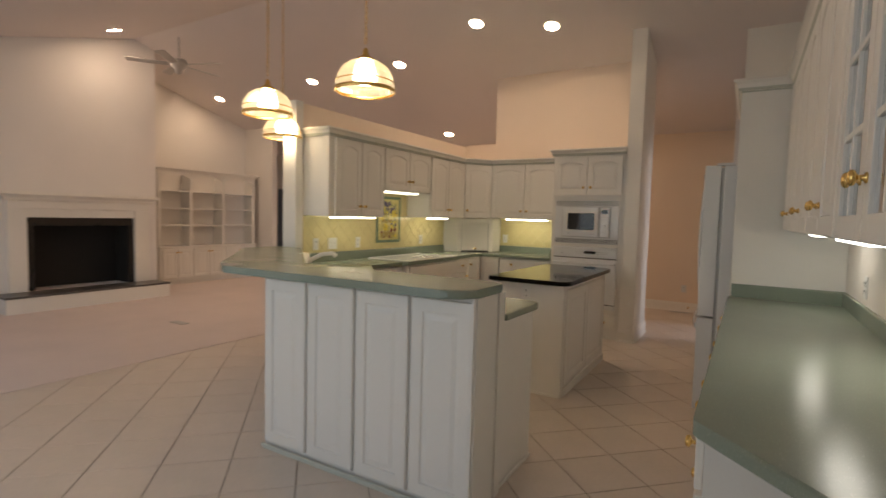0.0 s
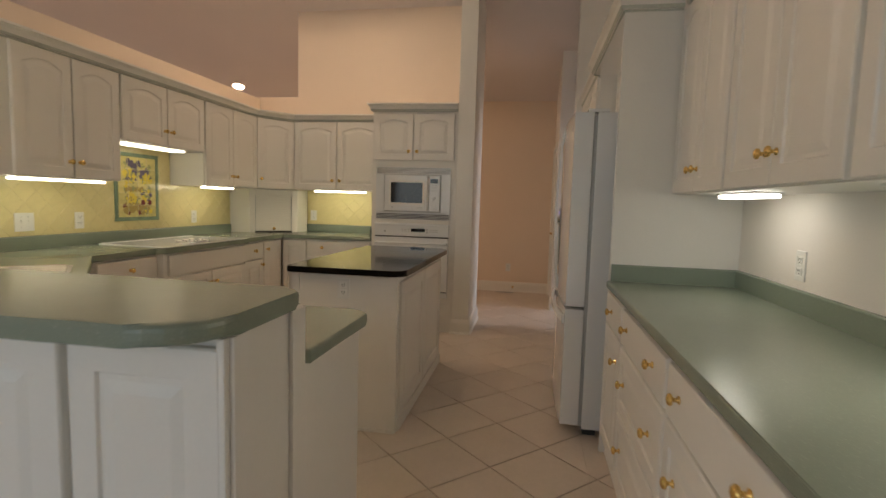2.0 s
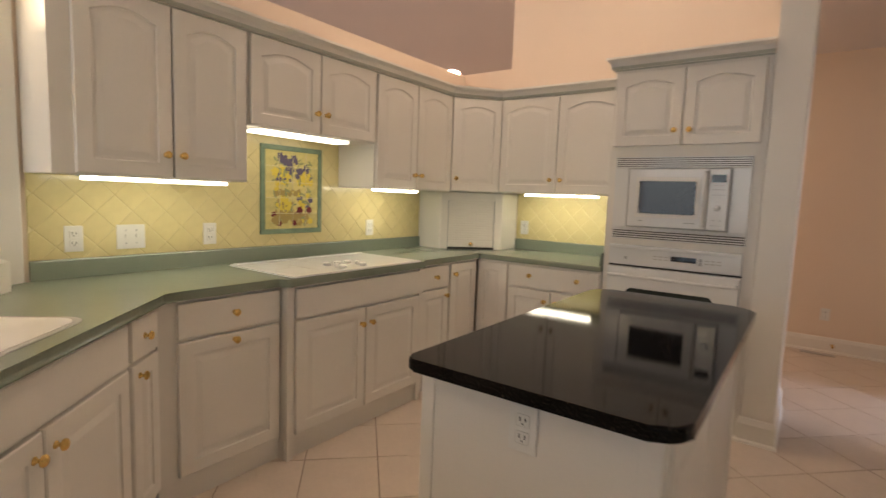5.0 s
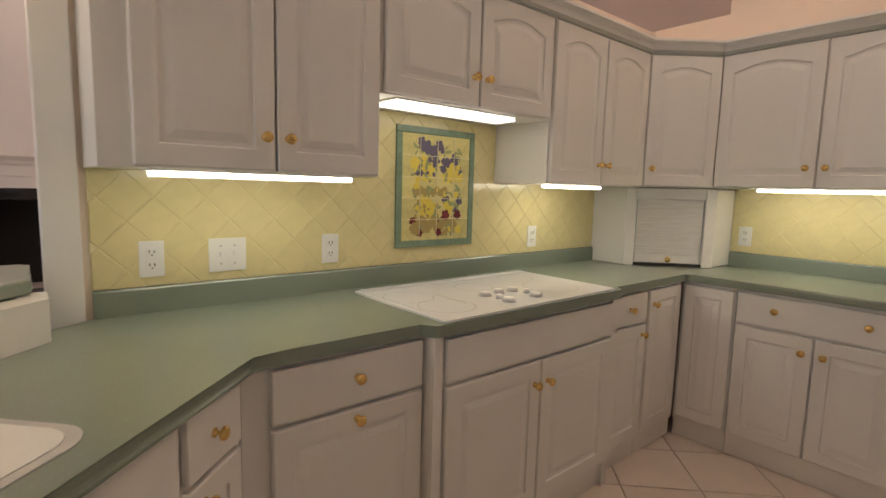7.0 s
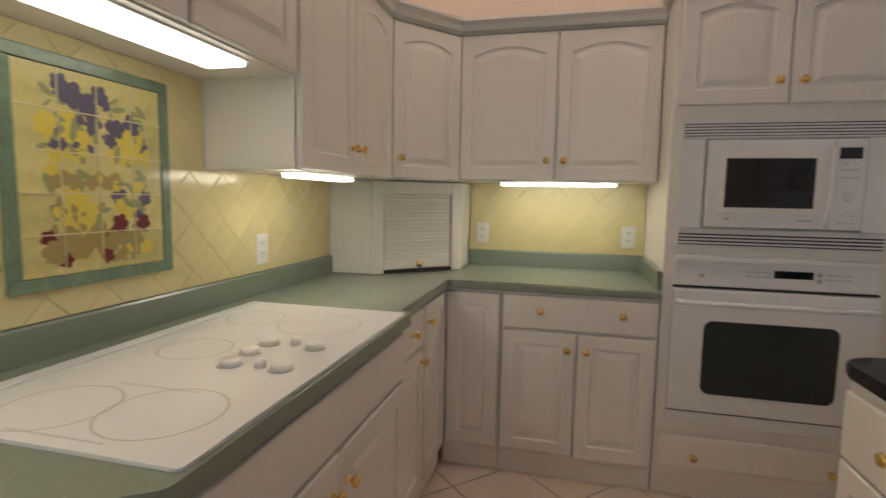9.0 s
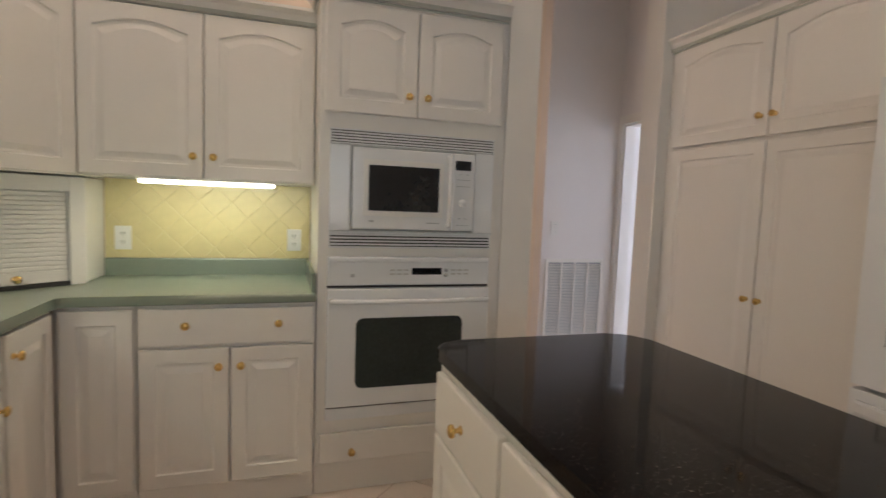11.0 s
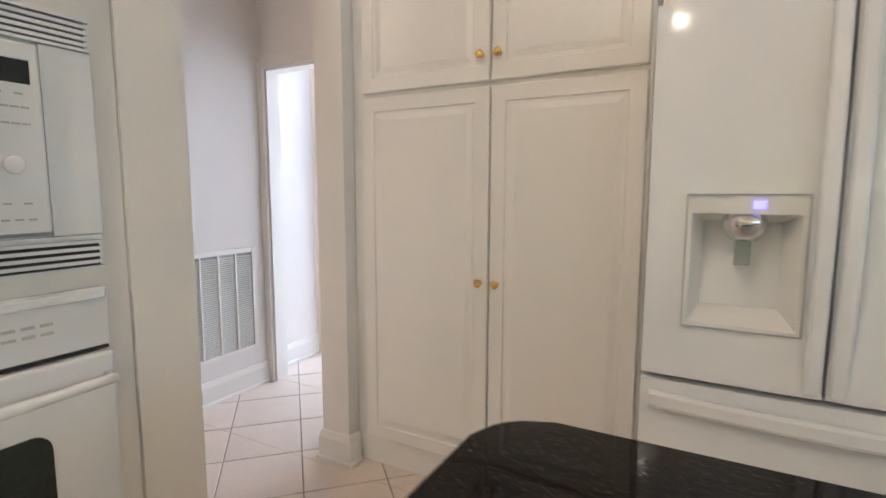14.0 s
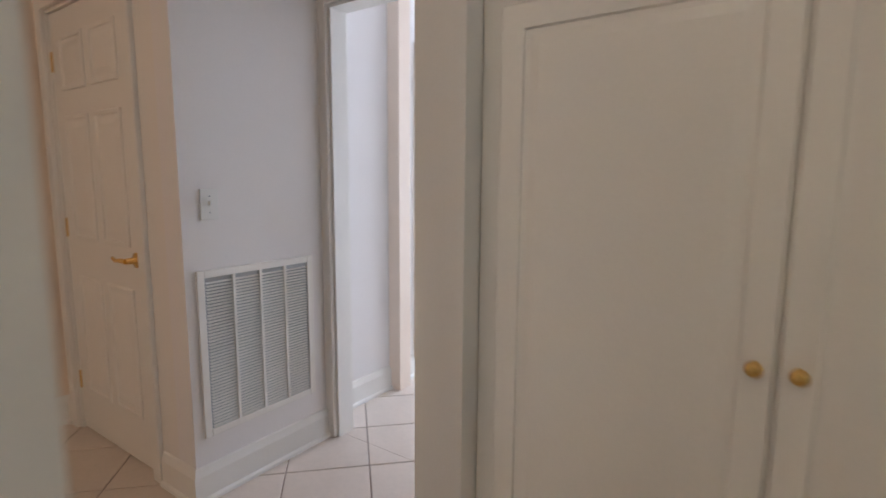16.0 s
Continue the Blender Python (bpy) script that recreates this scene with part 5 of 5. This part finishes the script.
def pendant(x, y, z):
    th = thing("pendant_lamp", pose(x, y, z), "domed ribbed glass pendant lamp with brass rim on a chain", "pendant lamp", "pendants over the bar")
    bm = bmesh.new()
    n = 48
    K = 1.10
    prof = [(0.150, 0.0), (0.152, 0.03), (0.143, 0.075), (0.118, 0.115), (0.080, 0.142), (0.035, 0.155)]
    rings = []
    for r, h in [(K * r, K * h) for r, h in prof]:
        rings.append([bm.verts.new((r * (1 + 0.012 * (k % 2)) * math.cos(2 * math.pi * k / n), r * (1 + 0.012 * (k % 2)) * math.sin(2 * math.pi * k / n), h)) for k in range(n)])
    for a, b in zip(rings, rings[1:]):
        for k in range(n):
            bm.faces.new((a[k], a[(k + 1) % n], b[(k + 1) % n], b[k]))
    sh = part("shade", bm, SHADE, th, "ribbed clear glass dome")
    bm = bmesh.new()
    for z0 in (0.0, 0.040):
        a = [(0.153, z0 - 0.012), (0.158, z0 - 0.010), (0.159, z0 + 0.006), (0.154, z0 + 0.008)] if z0 == 0 else [(0.1525, z0 - 0.003), (0.156, z0), (0.1525, z0 + 0.003)]
        rr = [[bm.verts.new((r * math.cos(2 * math.pi * k / n), r * math.sin(2 * math.pi * k / n), h)) for k in range(n)] for r, h in [(K * r, K * h) for r, h in a]]
        for p, q in zip(rr, rr[1:]):
            for k in range(n):
                bm.faces.new((p[k], p[(k + 1) % n], q[(k + 1) % n], q[k])).smooth = True
    part("rim", bm, BRASS, th, "brass rim band")
    part("cap", lathe(bmesh.new(), [(0.045, 0.150), (0.040, 0.165), (0.018, 0.18), (0.012, 0.21), (0.004, 0.22)], Matrix.Diagonal((1.2, 1.2, K, 1))), BRASS, th, "brass cap")
    part("bulb", lathe(bmesh.new(), [(0.0, 0.02), (0.03, 0.03), (0.042, 0.055), (0.035, 0.09), (0.018, 0.12), (0.015, 0.145)], Matrix.Diagonal((1.3, 1.3, K, 1))), BULB, th, "glowing bulb")
    bm = bmesh.new()
    top = roof(y) - z
    k, h = 0, 0.262
    while h < top - 0.02:
        pts = [(0.009 * math.cos(2 * math.pi * i / 8), 0, 0.018 + 0.018 * math.sin(2 * math.pi * i / 8)) for i in range(9)]
        m2 = Matrix.Translation((0, 0, h)) @ Matrix.Rotation(radians(90 * (k % 2)), 4, "Z")
        tube(bm, [m2 @ Vector(p) for p in pts], 0.0026, 5)
        h += 0.029
        k += 1
    part("chain", bm, BRASS, th, "brass chain")
    part("canopy", lathe(bmesh.new(), [(0.06, 0.0), (0.055, -0.02), (0.02, -0.035), (0.0, -0.04)][::-1], Matrix.Translation((0, 0, top))), BRASS, th)
    pl_ = bpy.data.lights.new("pendant_glow", "POINT")
    pl_.energy, pl_.color, pl_.shadow_soft_size = 2, (1.0, 0.80, 0.52), 0.05
    new("pendant_glow", pl_).location = (x, y, z - 0.03)


pendant(-1.855, 2.13, 2.115)
pendant(-2.87, 2.28, 2.09)
pendant(-3.59, 3.05, 2.08)

# windows behind the bar: frames and panes in the openings
for i, wx in enumerate((-7.4, -3.6)):
    wd = tagged(part("window_%d" % (i + 1), boxes((wx, wx + 0.06, SOUTH - 0.10, SOUTH - 0.02, 0.4, 2.3), (wx + 2.74, wx + 2.8, SOUTH - 0.10, SOUTH - 0.02, 0.4, 2.3), (wx + 0.06, wx + 2.74, SOUTH - 0.10, SOUTH - 0.02, 0.4, 0.46), (wx + 0.06, wx + 2.74, SOUTH - 0.10, SOUTH - 0.02, 2.24, 2.3),
                                                       (wx + 0.92, wx + 0.97, SOUTH - 0.10, SOUTH - 0.02, 0.46, 2.24), (wx + 1.83, wx + 1.88, SOUTH - 0.10, SOUTH - 0.02, 0.46, 2.24)), TRIM), "white three-light window", "", "", "structure")
structure("ground", boxes((-60, 60, -80, SOUTH - 0.4, -0.5, -0.3)), surface("lawn", (0.06, 0.10, 0.03), 0.9, 0, 0.3, 3, 40, 0.2), "lawn outside the windows")

# ---- pieces: backsplash tiles and floor tiles ----


def clip(poly, x0, x1, y0, y1):
    for axis, lim, sign in ((0, x0, 1), (0, x1, -1), (1, y0, 1), (1, y1, -1)):
        out = []
        for k, p in enumerate(poly):
            q = poly[(k + 1) % len(poly)]
            a, b = sign * (p[axis] - lim), sign * (q[axis] - lim)
            if a >= 0:
                out.append(p)
            if (a >= 0) != (b >= 0):
                s = a / (a - b)
                out.append((p[0] + (q[0] - p[0]) * s, p[1] + (q[1] - p[1]) * s))
        poly = out
        if len(poly) < 3:
            return []
    return poly


def size_of(poly):
    return abs(sum(p[0] * q[1] - q[0] * p[1] for p, q in zip(poly, poly[1:] + poly[:1]))) / 2


def diamonds(x0, x1, y0, y1, diag, ox, oy, gap, inset=0.0):
    """Diagonal tiles over a rectangle, cut at its edges."""
    h = diag / 2 - gap * 0.707
    for i in range(math.floor((x0 - ox) / diag * 2) - 1, math.ceil((x1 - ox) / diag * 2) + 2):
        for j in range(math.floor((y0 - oy) / diag * 2) - 1, math.ceil((y1 - oy) / diag * 2) + 2):
            if (i + j) % 2:
                cx_, cy_ = ox + i * diag / 2, oy + j * diag / 2
                p = clip([(cx_ - h, cy_), (cx_, cy_ - h), (cx_ + h, cy_), (cx_, cy_ + h)], x0, x1, y0, y1)
                if p and size_of(p) > 0.0004:
                    yield (cx_, cy_), p


def tile_mesh(name, poly, t, material, soft):
    """One tile with its edges eased."""
    c = Vector((sum(p[0] for p in poly) / len(poly), sum(p[1] for p in poly) / len(poly)))
    verts, faces, n = [], [], len(poly)
    for z, s in ((0, 0), (t - soft, 0), (t, soft)):
        for p in poly:
            v = Vector(p)
            d = c - v
            v = v + d * min(0.5, s * 1.4 / max(d.length, 1e-6))
            verts.append((v.x, v.y, z))
    for r in range(2):
        faces += [(r * n + k, r * n + (k + 1) % n, (r + 1) * n + (k + 1) % n, (r + 1) * n + k) for k in range(n)]
    faces.append(tuple(2 * n + k for k in range(n)))
    me = bpy.data.meshes.new(name)
    me.from_pydata(verts, [], faces)
    me.materials.append(material)
    return me


def lay(parent, rect, diag, origin, gap, t, material, soft, m, name="tile"):
    whole = None
    h = diag / 2 - gap * 0.707
    for c, poly in diamonds(*rect, diag, *origin, gap):
        full = len(poly) == 4 and abs(size_of(poly) - 2 * h * h) < 1e-6
        if full:
            whole = whole or tile_mesh(name, [(-h, 0), (0, -h), (h, 0), (0, h)], t, material, soft)
            part(name, whole, material, parent, "", m @ Matrix.Translation((c[0], c[1], 0)))
        else:
            part(name, tile_mesh(name, poly, t, material, soft), material, parent, "", m)


# the walls' local frames: x along the wall, y up, z out of the wall
MY = Matrix(((0, 0, 1, W + 0.002), (1, 0, 0, 0), (0, 1, 0, 0), (0, 0, 0, 1)))
MB = Matrix(((1, 0, 0, 0), (0, 0, -1, B - 0.002), (0, 1, 0, 0), (0, 0, 0, 1)))
bs = structure("backsplash", boxes((W + 0.0003, W + 0.0058, 3.24, 5.836, 1.003, 1.37), (W + 0.0003, W + 0.0058, 4.05, 4.945, 1.37, 1.654)), YGROUT, "yellow diagonal tile backsplash behind the cooktop")
lay(bs, (3.242, 5.836, 1.002, 1.369), 0.1545, (3.49, 1.2105), 0.0017, 0.006, YELLOW, 0.0022, MY)
lay(bs, (4.05, 4.945, 1.370, 1.653), 0.1545, (3.49, 1.2105), 0.0017, 0.006, YELLOW, 0.0022, MY)
bs2 = structure("backsplash_oven", boxes((-2.925, -1.97, B - 0.0058, B - 0.0003, 1.003, 1.384)), YGROUT, "yellow diagonal tile backsplash beside the oven")
lay(bs2, (-2.925, -1.97, 1.002, 1.384), 0.1545, (-2.9, 1.2105), 0.0017, 0.006, YELLOW, 0.0022, MB)

flat = Matrix.Translation((0, 0, -0.0055))
for rect in ((-4.55, -0.06, SOUTH, NORTH), (-0.06, EAST, SOUTH, NORTH), (EAST, 4.0, 6.0, 9.3)):
    lay(FLOOR, rect, 0.51, (-0.53, 3.87), 0.006, 0.0055, TILE, 0.0015, flat)
lay(FLOOR, (-10.2, -4.55, 7.16, NORTH), 0.51, (-0.53, 3.87), 0.006, 0.0055, TILE, 0.0015, flat)
